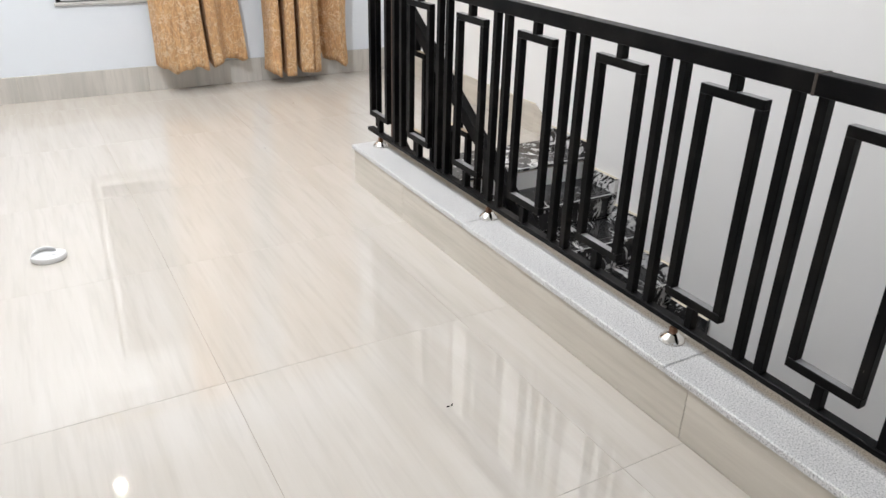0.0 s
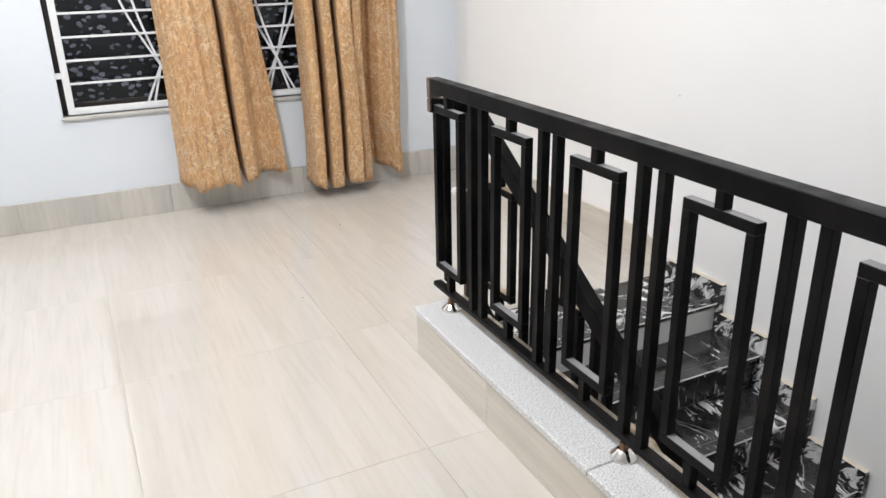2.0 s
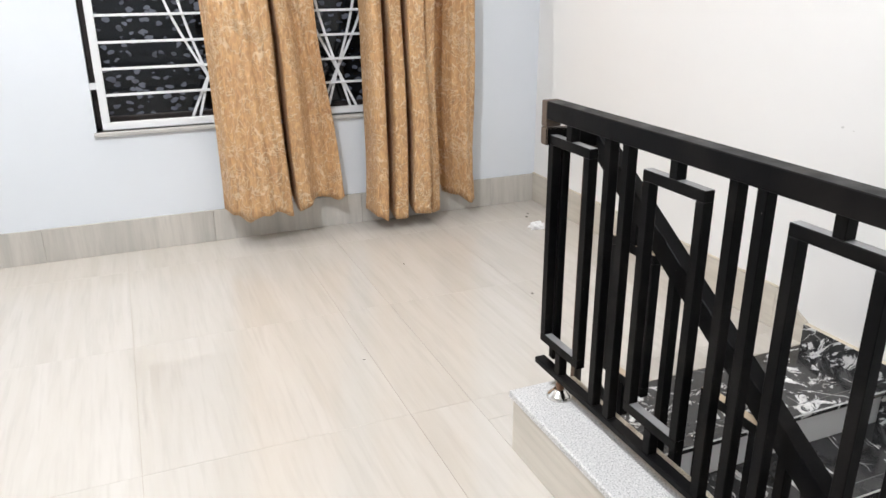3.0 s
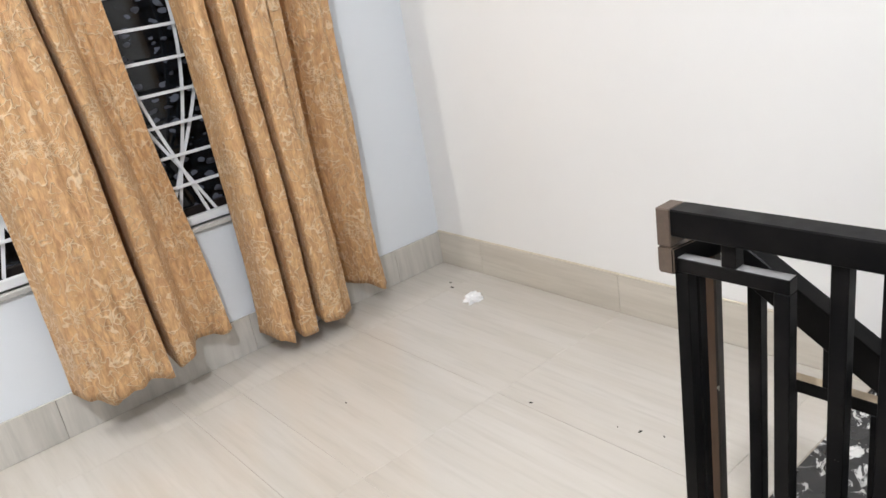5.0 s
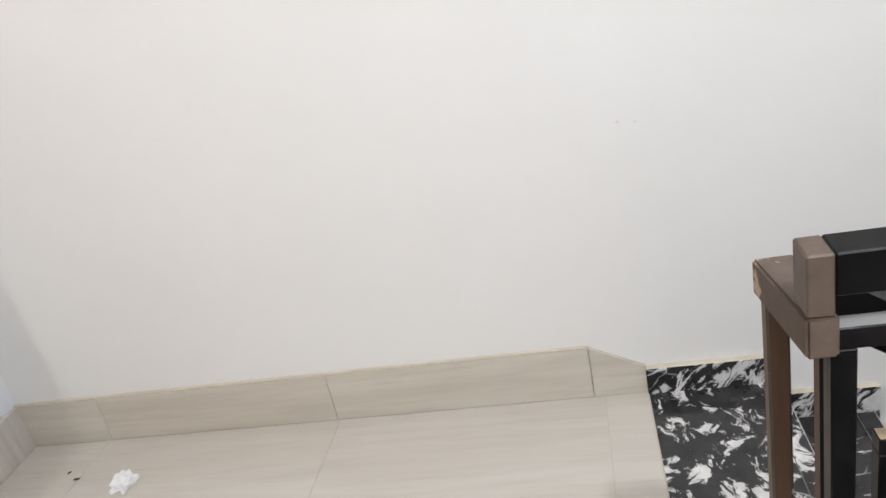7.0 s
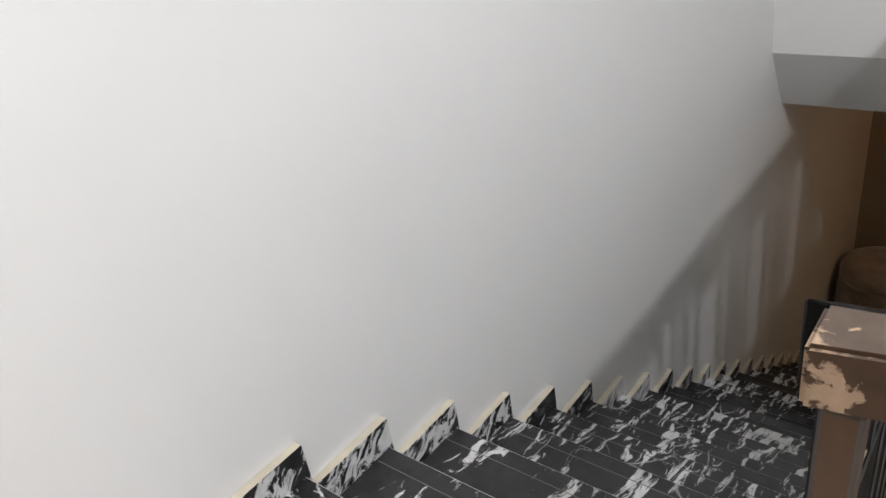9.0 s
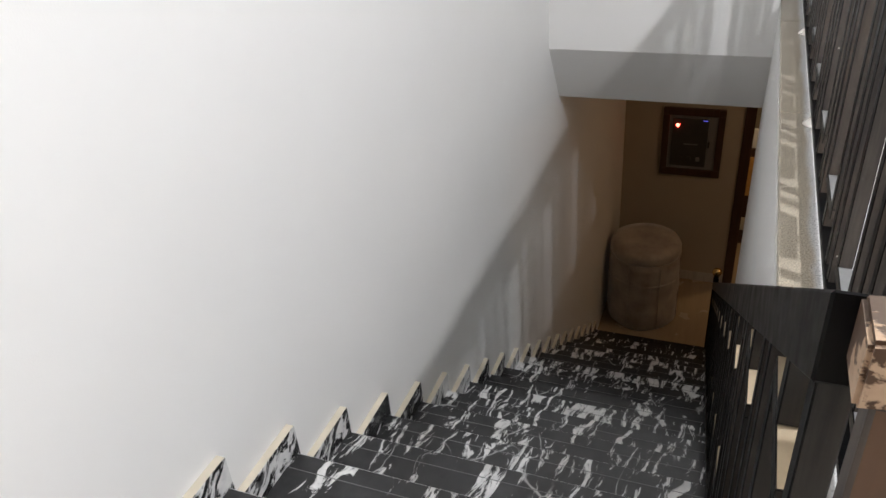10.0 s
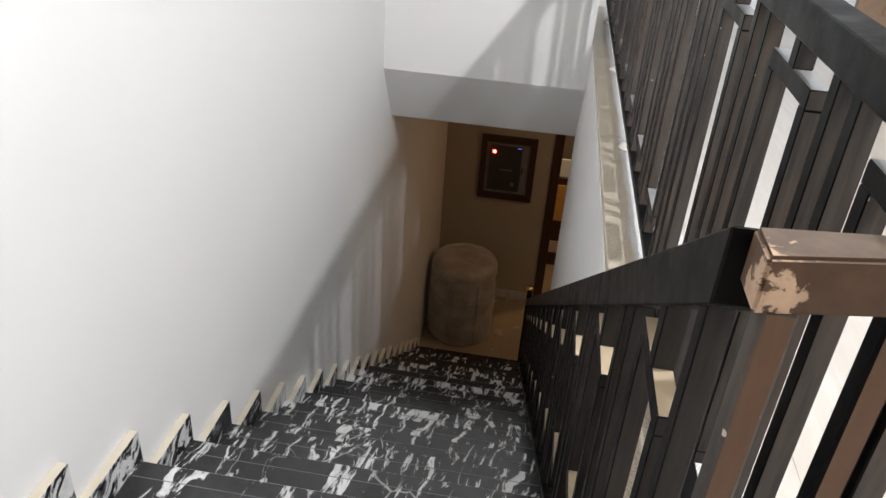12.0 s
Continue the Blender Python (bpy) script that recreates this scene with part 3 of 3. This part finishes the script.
def side(y):
    return SX + SKEW * (3.7 - y)


def rail_z(y):
    """Top of the sloped handrail."""
    return 0.924 + SLOPE * (y - 3.655)


stair_rail = thing("stair_railing", (SX, 3.68, 0), "black painted steel stair railing with a brown primed newel", "railing")
Y_END = -1.42
part("newel_post", box(bmesh.new(), 1.826, 1.851, 3.658, 3.684, 0.0, 0.866, 0.003), BROWN, stair_rail, "brown primed square newel post",
     mats=(GREY_BROWN,), pick=lambda f: 0 if f.normal.y > 0.9 or f.normal.x < -0.9 else 1)


def connector():
    """A short bar that dips from the end of the floor railing to the newel's head."""
    bm, ends = bmesh.new(), []
    for x, y0, y1, z in ((RX - 0.0225, 3.648, 3.6785, 0.9255), (SX + 0.008, 3.643, 3.690, 0.911)):
        ends.append([bm.verts.new(c) for c in ((x, y0, z), (x, y1, z), (x, y1, z - 0.0465), (x, y0, z - 0.0465))])
    for k in range(4):
        bm.faces.new((ends[0][k], ends[0][(k + 1) % 4], ends[1][(k + 1) % 4], ends[1][k]))
    bm.faces.new(ends[0])
    bm.faces.new(ends[1])
    bmesh.ops.recalc_face_normals(bm, faces=bm.faces)
    bmesh.ops.bevel(bm, geom=list(bm.edges), offset=0.003, segments=2, affect="EDGES")
    return bm


part("connector", connector(), PRIMER, stair_rail, "brown primed connecting bar with pale filler",
     mats=(PRIMER_BLACK, BLACK), pick=lambda f: 1 if f.normal.z > 0.8 or f.normal.x < -0.8 else 2 if f.normal.y < -0.8 else 0)


def sloped_bar(y0, y1, top, high, wide):
    """A bar that follows the slope of the flight between two places along it."""
    bm = bmesh.new()
    rows = []
    for y in (y0, y1):
        z, x = rail_z(y) + top, side(y)
        rows.append([bm.verts.new((x + a * wide / 2, y, z + b)) for a, b in ((-1, 0), (1, 0), (1, -high), (-1, -high))])
    for i in range(4):
        bm.faces.new((rows[0][i], rows[0][(i + 1) % 4], rows[1][(i + 1) % 4], rows[1][i]))
    bm.faces.new(rows[0])
    bm.faces.new(rows[1])
    bmesh.ops.bevel(bm, geom=list(bm.edges), offset=0.002, segments=1, affect="EDGES")
    return bm


part("handrail", sloped_bar(Y_END, 3.637, -0.006, 0.07, 0.042), BLACK, stair_rail)
part("bottom_rail", sloped_bar(Y_END, 3.60, -0.70, 0.028, 0.028), BLACK, stair_rail)
mesh_sframe = to_mesh("frame", frame_mesh(0.18, 0.40, 0.10, 0.10), BLACK, GREY_BROWN_DARK, TAN_BARE, pick=bar_face)
mesh_sbar = to_mesh("baluster", box(bmesh.new(), -0.0125, 0.0125, -0.0125, 0.0125, -0.705, -0.06, 0.0015), BLACK, GREY_BROWN_DARK, pick=bar_face)
part("baluster", mesh_sbar, None, stair_rail, place=(side(3.594), 3.594, rail_z(3.594)))
for i in range(13):
    yc = 3.462 - 0.385 * i
    if yc - 0.1 > Y_END:
        part("frame", mesh_sframe, None, stair_rail, place=(side(yc), yc, rail_z(yc) - 0.15))
    for dy in (0.16, 0.226):
        if yc - dy > Y_END:
            part("baluster", mesh_sbar, None, stair_rail, place=(side(yc - dy), yc - dy, rail_z(yc - dy)))
foot = part("foot_post", box(bmesh.new(), side(Y_END) - 0.022, side(Y_END) + 0.022, Y_END - 0.044, Y_END, level(20), rail_z(Y_END) + 0.03, 0.003), BLACK, stair_rail)
bm = lathe(bmesh.new(), [(0.012, 0), (0.014, 0.012), (0.03, 0.026), (0.038, 0.045), (0.036, 0.062), (0.024, 0.078), (0.006, 0.085)], 20, (side(Y_END), Y_END - 0.022, rail_z(Y_END) + 0.03))
part("ball_knob", bm, BRASS, foot, "shiny brass ball knob", smooth=True)

# ---- window ----
window = tagged(new("window_1"), "window with a white steel grille and dark patterned glass", kind="structure")
BASE[window.name] = (0, 0, 0)
part("window_sill", box(bmesh.new(), WX0 - 0.012, WX1 + 0.012, YN - 0.022, YN + WT, WZ0 - 0.02, WZ0, 0.003), SILL, window, "grey stone window sill")
wf = bmesh.new()
for a, b, c, d in ((WX0, WX1, WZ0, WZ0 + 0.055), (WX0, WX1, WZ1 - 0.055, WZ1), (WX0, WX0 + 0.055, WZ0 + 0.055, WZ1 - 0.055), (WX1 - 0.055, WX1, WZ0 + 0.055, WZ1 - 0.055), (1.36, 1.41, WZ0 + 0.055, WZ1 - 0.055)):
    box(wf, a, b, YN + 0.09, YN + 0.14, c, d, 0.003)
part("window_frame", wf, WINDOW_WOOD, window, "dark brown wooden window frame")
for a, b in ((WX0 + 0.055, 1.36), (1.41, WX1 - 0.055)):
    part("pane", box(bmesh.new(), a, b, YN + 0.112, YN + 0.118, WZ0 + 0.055, WZ1 - 0.055), GLASS, window, "dark glass with a frosted leaf pattern")
gy0, gy1 = YN + 0.012, YN + 0.026
gf = bmesh.new()
GX0, GX1, GZ0, GZ1 = WX0 + 0.028, WX1 - 0.028, WZ0 + 0.004, WZ1 - 0.02
box(gf, GX0, GX1, gy0 - 0.006, gy1 + 0.004, GZ0, GZ0 + 0.036, 0.003)
box(gf, GX0, GX1, gy0 - 0.006, gy1 + 0.004, GZ1 - 0.036, GZ1, 0.003)
box(gf, GX0, GX0 + 0.036, gy0 - 0.006, gy1 + 0.004, GZ0 + 0.036, GZ1 - 0.036, 0.003)
box(gf, GX1 - 0.036, GX1, gy0 - 0.006, gy1 + 0.004, GZ0 + 0.036, GZ1 - 0.036, 0.003)
for z in (0.80, 1.75):
    box(gf, WX0, GX0, gy0, gy1, z, z + 0.03)
grille = part("grille", gf, GRILLE, window, "white enamelled steel grille frame")
mesh_rung = to_mesh("grille_bar", box(bmesh.new(), GX0 + 0.036, GX1 - 0.036, gy0, gy0 + 0.008, -0.006, 0.006, 0.001), GRILLE)
for i in range(11):
    part("grille_bar", mesh_rung, None, grille, place=(0, 0, 0.77 + 0.1195 * i))


def bent_bar(points, wide=0.012, deep=0.007, y=gy0 + 0.0085):
    """A flat bar that follows a curve in the window's plane."""
    bm, rows = bmesh.new(), []
    for i, (x, z) in enumerate(points):
        a, b = points[max(i - 1, 0)], points[min(i + 1, len(points) - 1)]
        d = Vector((b[0] - a[0], b[1] - a[1])).normalized()
        o = Vector((-d.y, d.x)) * wide / 2
        rows.append([bm.verts.new(c) for c in ((x + o.x, y, z + o.y), (x - o.x, y, z - o.y), (x - o.x, y + deep, z - o.y), (x + o.x, y + deep, z + o.y))])
    for p, q in zip(rows, rows[1:]):
        for i in range(4):
            bm.faces.new((p[i], p[(i + 1) % 4], q[(i + 1) % 4], q[i]))
    bm.faces.new(rows[0])
    bm.faces.new(rows[-1])
    return bm


n_arc = 0
for centre in (1.085, 1.735):
    for sign in (-1, 1):
        for reach in (0.125, 0.2):
            pts = []
            for k in range(29):
                z = GZ0 + 0.034 + (GZ1 - GZ0 - 0.07) * k / 28
                s = math.sin(math.pi * (z - 0.832) / (2.0 - 0.832)) if z > 0.832 else (z - 0.832) * 2.4
                pts.append((min(max(centre + sign * reach * s, GX0 + 0.03), GX1 - 0.03), z))
            part("grille_arc", bent_bar(pts, y=gy0 + 0.0085 + 0.0072 * (n_arc % 4)), GRILLE, grille)
            n_arc += 1


# ---- curtains ----
def smooth_curve(knots, u):
    for (a, p), (b, q) in zip(knots, knots[1:]):
        if u <= b:
            s = (u - a) / (b - a)
            s = s * s * (3 - 2 * s)
            return p + (q - p) * s
    return knots[-1][1]


def curtain(label, x_low, x_high, folds, hem, back, seed):
    """A hanging cloth: x_low and x_high are its two edges at the hem and at 1.2 m up; folds give (share, depth, sideways lean)."""
    bm, nu, nz, top = bmesh.new(), 190, 66, 2.58
    rng = random.Random(seed)
    ph = [rng.uniform(0, 6.28) for _ in range(4)]
    depth, lean = [(a, b) for a, b, _ in folds], [(a, c) for a, _, c in folds]
    grid = []
    for j in range(nz + 1):
        v = j / nz
        row = []
        for i in range(nu + 1):
            u = i / nu
            d0 = smooth_curve(depth, u)
            h = hem[0] + (hem[1] - hem[0]) * u + 0.016 * math.sin(17 * u + ph[0]) + 0.007 * math.sin(41 * u + ph[1]) - 0.022 * d0 / 0.12
            z = h + (top - h) * v
            k = min(z / 1.2, 1.75)
            flare = 0.025 * max(0.0, 1 - z / 0.5) ** 2
            xa = x_low[0] + (x_high[0] - x_low[0]) * k - flare
            xb = x_low[1] + (x_high[1] - x_low[1]) * k + flare
            sway = 0.010 * math.sin(2.3 * z + ph[1] + 4 * u) + 0.006 * math.sin(6.1 * z + ph[2] + 9 * u)
            d = d0 * (1.5 - 0.4 * v) + 0.006 * math.sin(33 * u + ph[3] + 1.2 * z) + 0.005 * math.sin(71 * u + ph[2] + 2.1 * z) + 0.0025 * math.sin(47 * z + 25 * u)
            x = xa + (xb - xa) * u + sway * (0.4 + u) + smooth_curve(lean, u) * (2.0 - 0.5 * v)
            row.append(bm.verts.new((x, back - max(d, -0.025) + 0.5 * sway, z)))
        grid.append(row)
    for p, q in zip(grid, grid[1:]):
        for i in range(nu):
            bm.faces.new((p[i], p[i + 1], q[i + 1], q[i]))
    ob = solo("curtain", bm, CLOTH, label, "curtain", "curtains at the window", smooth=True)
    sol = ob.modifiers.new("thickness", "SOLIDIFY")
    sol.thickness = 0.003
    return ob


FOLD_L = [(0, 0.03, 0), (0.07, 0.085, 0), (0.2, 0.12, 0), (0.42, 0.135, 0), (0.515, 0.125, 0), (0.54, -0.045, 0), (0.605, -0.045, -0.003), (0.635, 0.115, -0.014), (0.70, 0.11, -0.004), (0.80, 0.035, 0), (0.9, 0.03, 0), (1, 0.06, 0)]
FOLD_R = [(0, 0.02, 0), (0.04, 0.12, 0), (0.11, 0.12, 0), (0.165, -0.01, 0), (0.21, -0.03, 0), (0.235, 0.12, -0.016), (0.28, 0.12, 0), (0.315, -0.02, 0), (0.385, -0.035, 0), (0.41, 0.13, -0.022), (0.45, 0.135, 0.005),
          (0.48, -0.01, 0), (0.52, -0.03, 0), (0.545, 0.115, -0.016), (0.58, 0.10, 0), (0.615, -0.02, 0), (0.70, -0.02, 0), (0.79, 0.05, 0), (0.87, 0.085, 0), (0.94, 0.08, 0), (1, 0.03, 0)]
curtain("gold jacquard curtain with a wide fold and a deep dark pleat", (1.10, 1.69), (1.07, 1.60), FOLD_L, (0.182, 0.203), YN - 0.04, 3)
curtain("gold jacquard curtain gathered into narrow pleats near the corner", (1.845, 2.47), (1.83, 2.47), FOLD_R, (0.082, 0.125), YN - 0.04, 8)
rod = thing("curtain_rod", (1.39, YN - 0.09, 2.56), "brass curtain rod on brackets over the window", "curtain rod")
bm = bmesh.new()
bmesh.ops.create_cone(bm, cap_ends=True, segments=16, radius1=0.012, radius2=0.012, depth=2.3, matrix=Matrix.Translation((1.40, YN - 0.09, 2.56)) @ Matrix.Rotation(math.pi / 2, 4, "Y"))
part("tube", bm, BRASS, rod, smooth=True)
for x in (0.42, 2.38):
    part("bracket", box(bmesh.new(), x - 0.012, x + 0.012, YN - 0.10, YN, 2.545, 2.578, 0.003), BRASS, rod)
for x in (0.24, 2.56):
    part("finial", lathe(bmesh.new(), [(0.006, -0.024), (0.018, -0.016), (0.024, 0), (0.018, 0.016), (0.006, 0.024)], 16, (x, YN - 0.09, 2.56)), BRASS, rod, smooth=True)

# ---- scuffs on the stair wall ----
east = bpy.data.objects["wall_east"]
for y, z, w, h, tilt in ((3.773, 0.807, 0.020, 0.007, 0.6), (3.732, 0.801, 0.011, 0.004, 0.3), (0.561, -1.442, 0.012, 0.05, 0.1)):
    bm = bmesh.new()
    lathe(bm, [(0.5, -0.0004), (0.46, 0.0004)], 10)
    ob = part("scuff", bm, SCUFF, east, "grey scuff mark", place=(XW, y, z))
    ob.rotation_euler = (tilt, -math.pi / 2, 0)
    ob.scale = (h, w, 1)

# ---- lamps ----
bulb = thing("bulb_lamp", (LAMP[0], YN, LAMP[2]), "white LED bulb lamp on a short arm from the window wall", "lamp")
part("wall_plate", box(bmesh.new(), LAMP[0] - 0.04, LAMP[0] + 0.04, YN - 0.02, YN, LAMP[2] + 0.05, LAMP[2] + 0.15, 0.004), PLASTIC, bulb)
part("arm", box(bmesh.new(), LAMP[0] - 0.008, LAMP[0] + 0.008, LAMP[1] - 0.01, YN - 0.02, LAMP[2] + 0.092, LAMP[2] + 0.108, 0.002), PLASTIC, bulb)
part("holder", lathe(bmesh.new(), [(0.018, 0.06), (0.024, 0.07), (0.024, 0.09), (0.02, 0.092)], 20, LAMP), PLASTIC, bulb, smooth=True)
ceiling_lamp = thing("ceiling_lamp", (MAIN[0], MAIN[1], ZCEIL), "bare cool white LED bulb in a ceiling holder", "lamp")
part("ceiling_rose", lathe(bmesh.new(), [(0.03, ZCEIL - 0.025), (0.045, ZCEIL - 0.02), (0.05, ZCEIL)], 24, (MAIN[0], MAIN[1], 0)), PLASTIC, ceiling_lamp, smooth=True)
part("holder", lathe(bmesh.new(), [(0.018, MAIN[2] + 0.06), (0.024, MAIN[2] + 0.07), (0.024, ZCEIL - 0.026)], 20, (MAIN[0], MAIN[1], 0)), PLASTIC, ceiling_lamp, smooth=True)

# ---- downstairs: pouf and distribution board ----
PX, PY = 2.555, -2.07
pouf = thing("pouf", (PX, PY, ZB), "tall round taupe upholstered pouf on the hall floor", "pouf")
bm = bmesh.new()
rings, steps = [(0.29, 0.0), (0.312, 0.03), (0.318, 0.12), (0.325, 0.22), (0.318, 0.3), (0.324, 0.42), (0.317, 0.5), (0.321, 0.6), (0.316, 0.66), (0.308, 0.72)], 48
rows = []
for r, z in rings:
    rows.append([bm.verts.new((PX + (r + 0.006 * math.sin(5 * a) + 0.006 * math.sin(11 * a + 14 * z)) * math.cos(a), PY + (r + 0.006 * math.sin(5 * a)) * math.sin(a), ZB + z)) for a in (2 * math.pi * i / steps for i in range(steps))])
for p, q in zip(rows, rows[1:]):
    for i in range(steps):
        bm.faces.new((p[i], p[(i + 1) % steps], q[(i + 1) % steps], q[i]))
bm.faces.new(rows[0][::-1])
bm.faces.new(rows[-1])
part("body", bm, VELVET, pouf, smooth=True)
part("cushion", lathe(bmesh.new(), [(0.308, 0.722), (0.318, 0.75), (0.316, 0.80), (0.295, 0.84), (0.2, 0.855), (0.1, 0.846), (0.01, 0.842)], 48, (PX, PY, ZB)), VELVET, pouf, "padded round top", smooth=True)
bm = bmesh.new()
lathe(bm, [(0.308, 0.716), (0.321, 0.719), (0.321, 0.724), (0.308, 0.727)], 48, (PX, PY, ZB))
part("piping", bm, VELVET, pouf, smooth=True)
bm = bmesh.new()
lathe(bm, [(0.316, 0.505), (0.327, 0.509), (0.327, 0.514), (0.316, 0.518)], 48, (PX, PY, ZB))
part("piping", bm, VELVET, pouf, smooth=True)
for k in range(7):
    turn = Matrix.Translation((PX, PY, ZB)) @ Matrix.Rotation(2 * math.pi * k / 7 + 0.35, 4, "Z")
    part("seam", box(bmesh.new(), 0.314, 0.329, -0.005, 0.005, 0.03, 0.71, 0.003, turn), VELVET, pouf)

BX0, BX1, BZ0, BZ1 = 2.01, 2.555, -2.18, -1.505
board = thing("distribution_board", ((BX0 + BX1) / 2, YBACK, BZ0), "electrical distribution board in a dark wooden frame on the hall wall", "fuse box")
for a, b, c, d in ((BX0, BX1, BZ0, BZ0 + 0.07), (BX0, BX1, BZ1 - 0.07, BZ1), (BX0, BX0 + 0.06, BZ0 + 0.07, BZ1 - 0.07), (BX1 - 0.06, BX1, BZ0 + 0.07, BZ1 - 0.07)):
    part("frame_bar", box(bmesh.new(), a, b, YBACK, YBACK + 0.035, c, d, 0.004), WOOD, board, "dark brown wooden frame")
part("body", box(bmesh.new(), BX0 + 0.06, BX1 - 0.06, YBACK, YBACK + 0.015, BZ0 + 0.07, BZ1 - 0.07), GREY_METAL, board)
cover = part("cover", box(bmesh.new(), BX0 + 0.14, BX1 - 0.09, YBACK + 0.015, YBACK + 0.03, BZ0 + 0.10, BZ1 - 0.10, 0.003), DARK_PLATE, board, "dark hinged cover")
part("red_light", lathe(bmesh.new(), [(0.016, 0), (0.016, 0.006), (0.012, 0.012), (0.004, 0.015)], 16), RED_LED, cover, "glowing red indicator light", place=(BX1 - 0.135, YBACK + 0.03, BZ1 - 0.165)).rotation_euler = (-math.pi / 2, 0, 0)
part("blue_light", box(bmesh.new(), BX0 + 0.15, BX0 + 0.19, YBACK + 0.03, YBACK + 0.034, BZ1 - 0.115, BZ1 - 0.108), BLUE_LED, cover, "faint blue indicator")
for x in (BX0 + 0.19, BX0 + 0.27, BX0 + 0.35):
    part("switch", box(bmesh.new(), x, x + 0.035, YBACK + 0.03, YBACK + 0.042, BZ0 + 0.16, BZ0 + 0.20, 0.003), GREY_METAL if x < BX0 + 0.2 else DARK_PLATE, cover)
part("name_strip", box(bmesh.new(), BX0 + 0.22, BX1 - 0.2, YBACK + 0.03, YBACK + 0.032, BZ0 + 0.32, BZ0 + 0.33), GREY_METAL, cover)
part("latch", box(bmesh.new(), BX0 + 0.115, BX0 + 0.13, YBACK + 0.015, YBACK + 0.04, BZ0 + 0.30, BZ0 + 0.36, 0.003), DARK_PLATE, board)

# ---- small things on the floor ----
dish = thing("plastic_dish", (0.215, 3.345, 0), "small white oval plastic dish with raised back on tiles", "dish")
bm = bmesh.new()
rows = []
for s, z in ((0.92, 0.0), (1.0, 0.003), (1.0, 0.010), (0.97, 0.013), (0.90, 0.0135)):
    rows.append([bm.verts.new((0.06 * s * math.cos(a) * (1 + 0.12 * math.sin(a)), 0.036 * s * math.sin(a), z)) for a in (2 * math.pi * i / 36 for i in range(36))])
for p, q in zip(rows, rows[1:]):
    for i in range(36):
        bm.faces.new((p[i], p[(i + 1) % 36], q[(i + 1) % 36], q[i]))
bm.faces.new(rows[0][::-1])
bm.faces.new(rows[-1])
body = part("body", bm, PLASTIC, dish, place=(0.215, 3.345, 0), smooth=True)
body.scale = (1.05, 1.3, 1.7)
bm = bmesh.new()
rows = []
for k in range(7):
    e = k / 6
    rows.append([bm.verts.new((-0.012 + 0.044 * (1 - 0.4 * e * e) * math.cos(a), 0.004 + 0.030 * (1 - 0.45 * e * e) * math.sin(a) + 0.004 * e, 0.0125 + 0.012 * math.sin(e * 1.5))) for a in (math.pi * (0.12 + 0.95 * i / 20) for i in range(21))])
for p, q in zip(rows, rows[1:]):
    for i in range(20):
        bm.faces.new((p[i], p[i + 1], q[i + 1], q[i]))
lip = part("raised_back", bm, PLASTIC, dish, place=(0.215, 3.345, 0), smooth=True)
lip.scale = (1.05, 1.3, 1.7)
m = lip.modifiers.new("thickness", "SOLIDIFY")
m.thickness = 0.003
for k in range(6):
    part("print_mark", box(bmesh.new(), -0.004 + 0.006 * k, 0.0005 + 0.006 * k, -0.012, -0.009, 0.0132, 0.0139), INK, body, place=(0.215, 3.345, 0))

bm = bmesh.new()
bmesh.ops.create_icosphere(bm, subdivisions=4, radius=1.0)
for v in bm.verts:
    c = v.co.copy()
    r = 1 + 0.55 * noise.noise(c * 2.1) + 0.35 * abs(noise.noise(c * 4.7 + Vector((3, 1, 2)))) + 0.28 * math.cos(5 * math.atan2(c.y, c.x)) * (1 - abs(c.z))
    v.co = Vector((c.x * r * 0.033, c.y * r * 0.033, max(c.z * r * 0.022, -0.010) + 0.0102))
solo("crumpled_tissue", bm, PAPER, "crumpled white paper tissue lying on the tiles", "tissue", place=(2.658, 5.356, 0))


def crumb(place, size, seed):
    bm = bmesh.new()
    bmesh.ops.create_icosphere(bm, subdivisions=2, radius=1.0)
    for v in bm.verts:
        r = 1 + 0.5 * noise.noise(v.co * 1.7 + Vector((seed, 0, 0)))
        v.co = Vector((v.co.x * r * size, v.co.y * r * size * 0.45, max(v.co.z * r * size * 0.3, -size * 0.15) + size * 0.15))
    ob = solo("dirt_crumb", bm, DIRT, "small dark dirt crumb on the tiles", "crumb", "crumbs on the floor", place=place)
    ob.rotation_euler = (0, 0, seed)


for k, (x, y, s) in enumerate(((1.120, 1.857, 0.006), (1.133, 1.859, 0.006), (1.812, 5.134, 0.006), (2.201, 4.583, 0.007), (2.28, 4.2, 0.008), (2.26, 4.27, 0.004), (2.30, 4.13, 0.005), (2.70, 5.55, 0.010), (2.735, 5.60, 0.007), (1.36, 4.30, 0.004))):
    crumb((x, y, 0), s, 0.7 * k)

# ---- tiles of the floor ----
lay_tiles(floor, XWEST, XC0 - 0.0008, YSOUTH, YN - 0.0145)
lay_tiles(floor2, XC0, XW - 0.0145, 3.778, YN - 0.0145)
lay_tiles(floor2, XC0, XC1, YC + 0.001, 3.777)
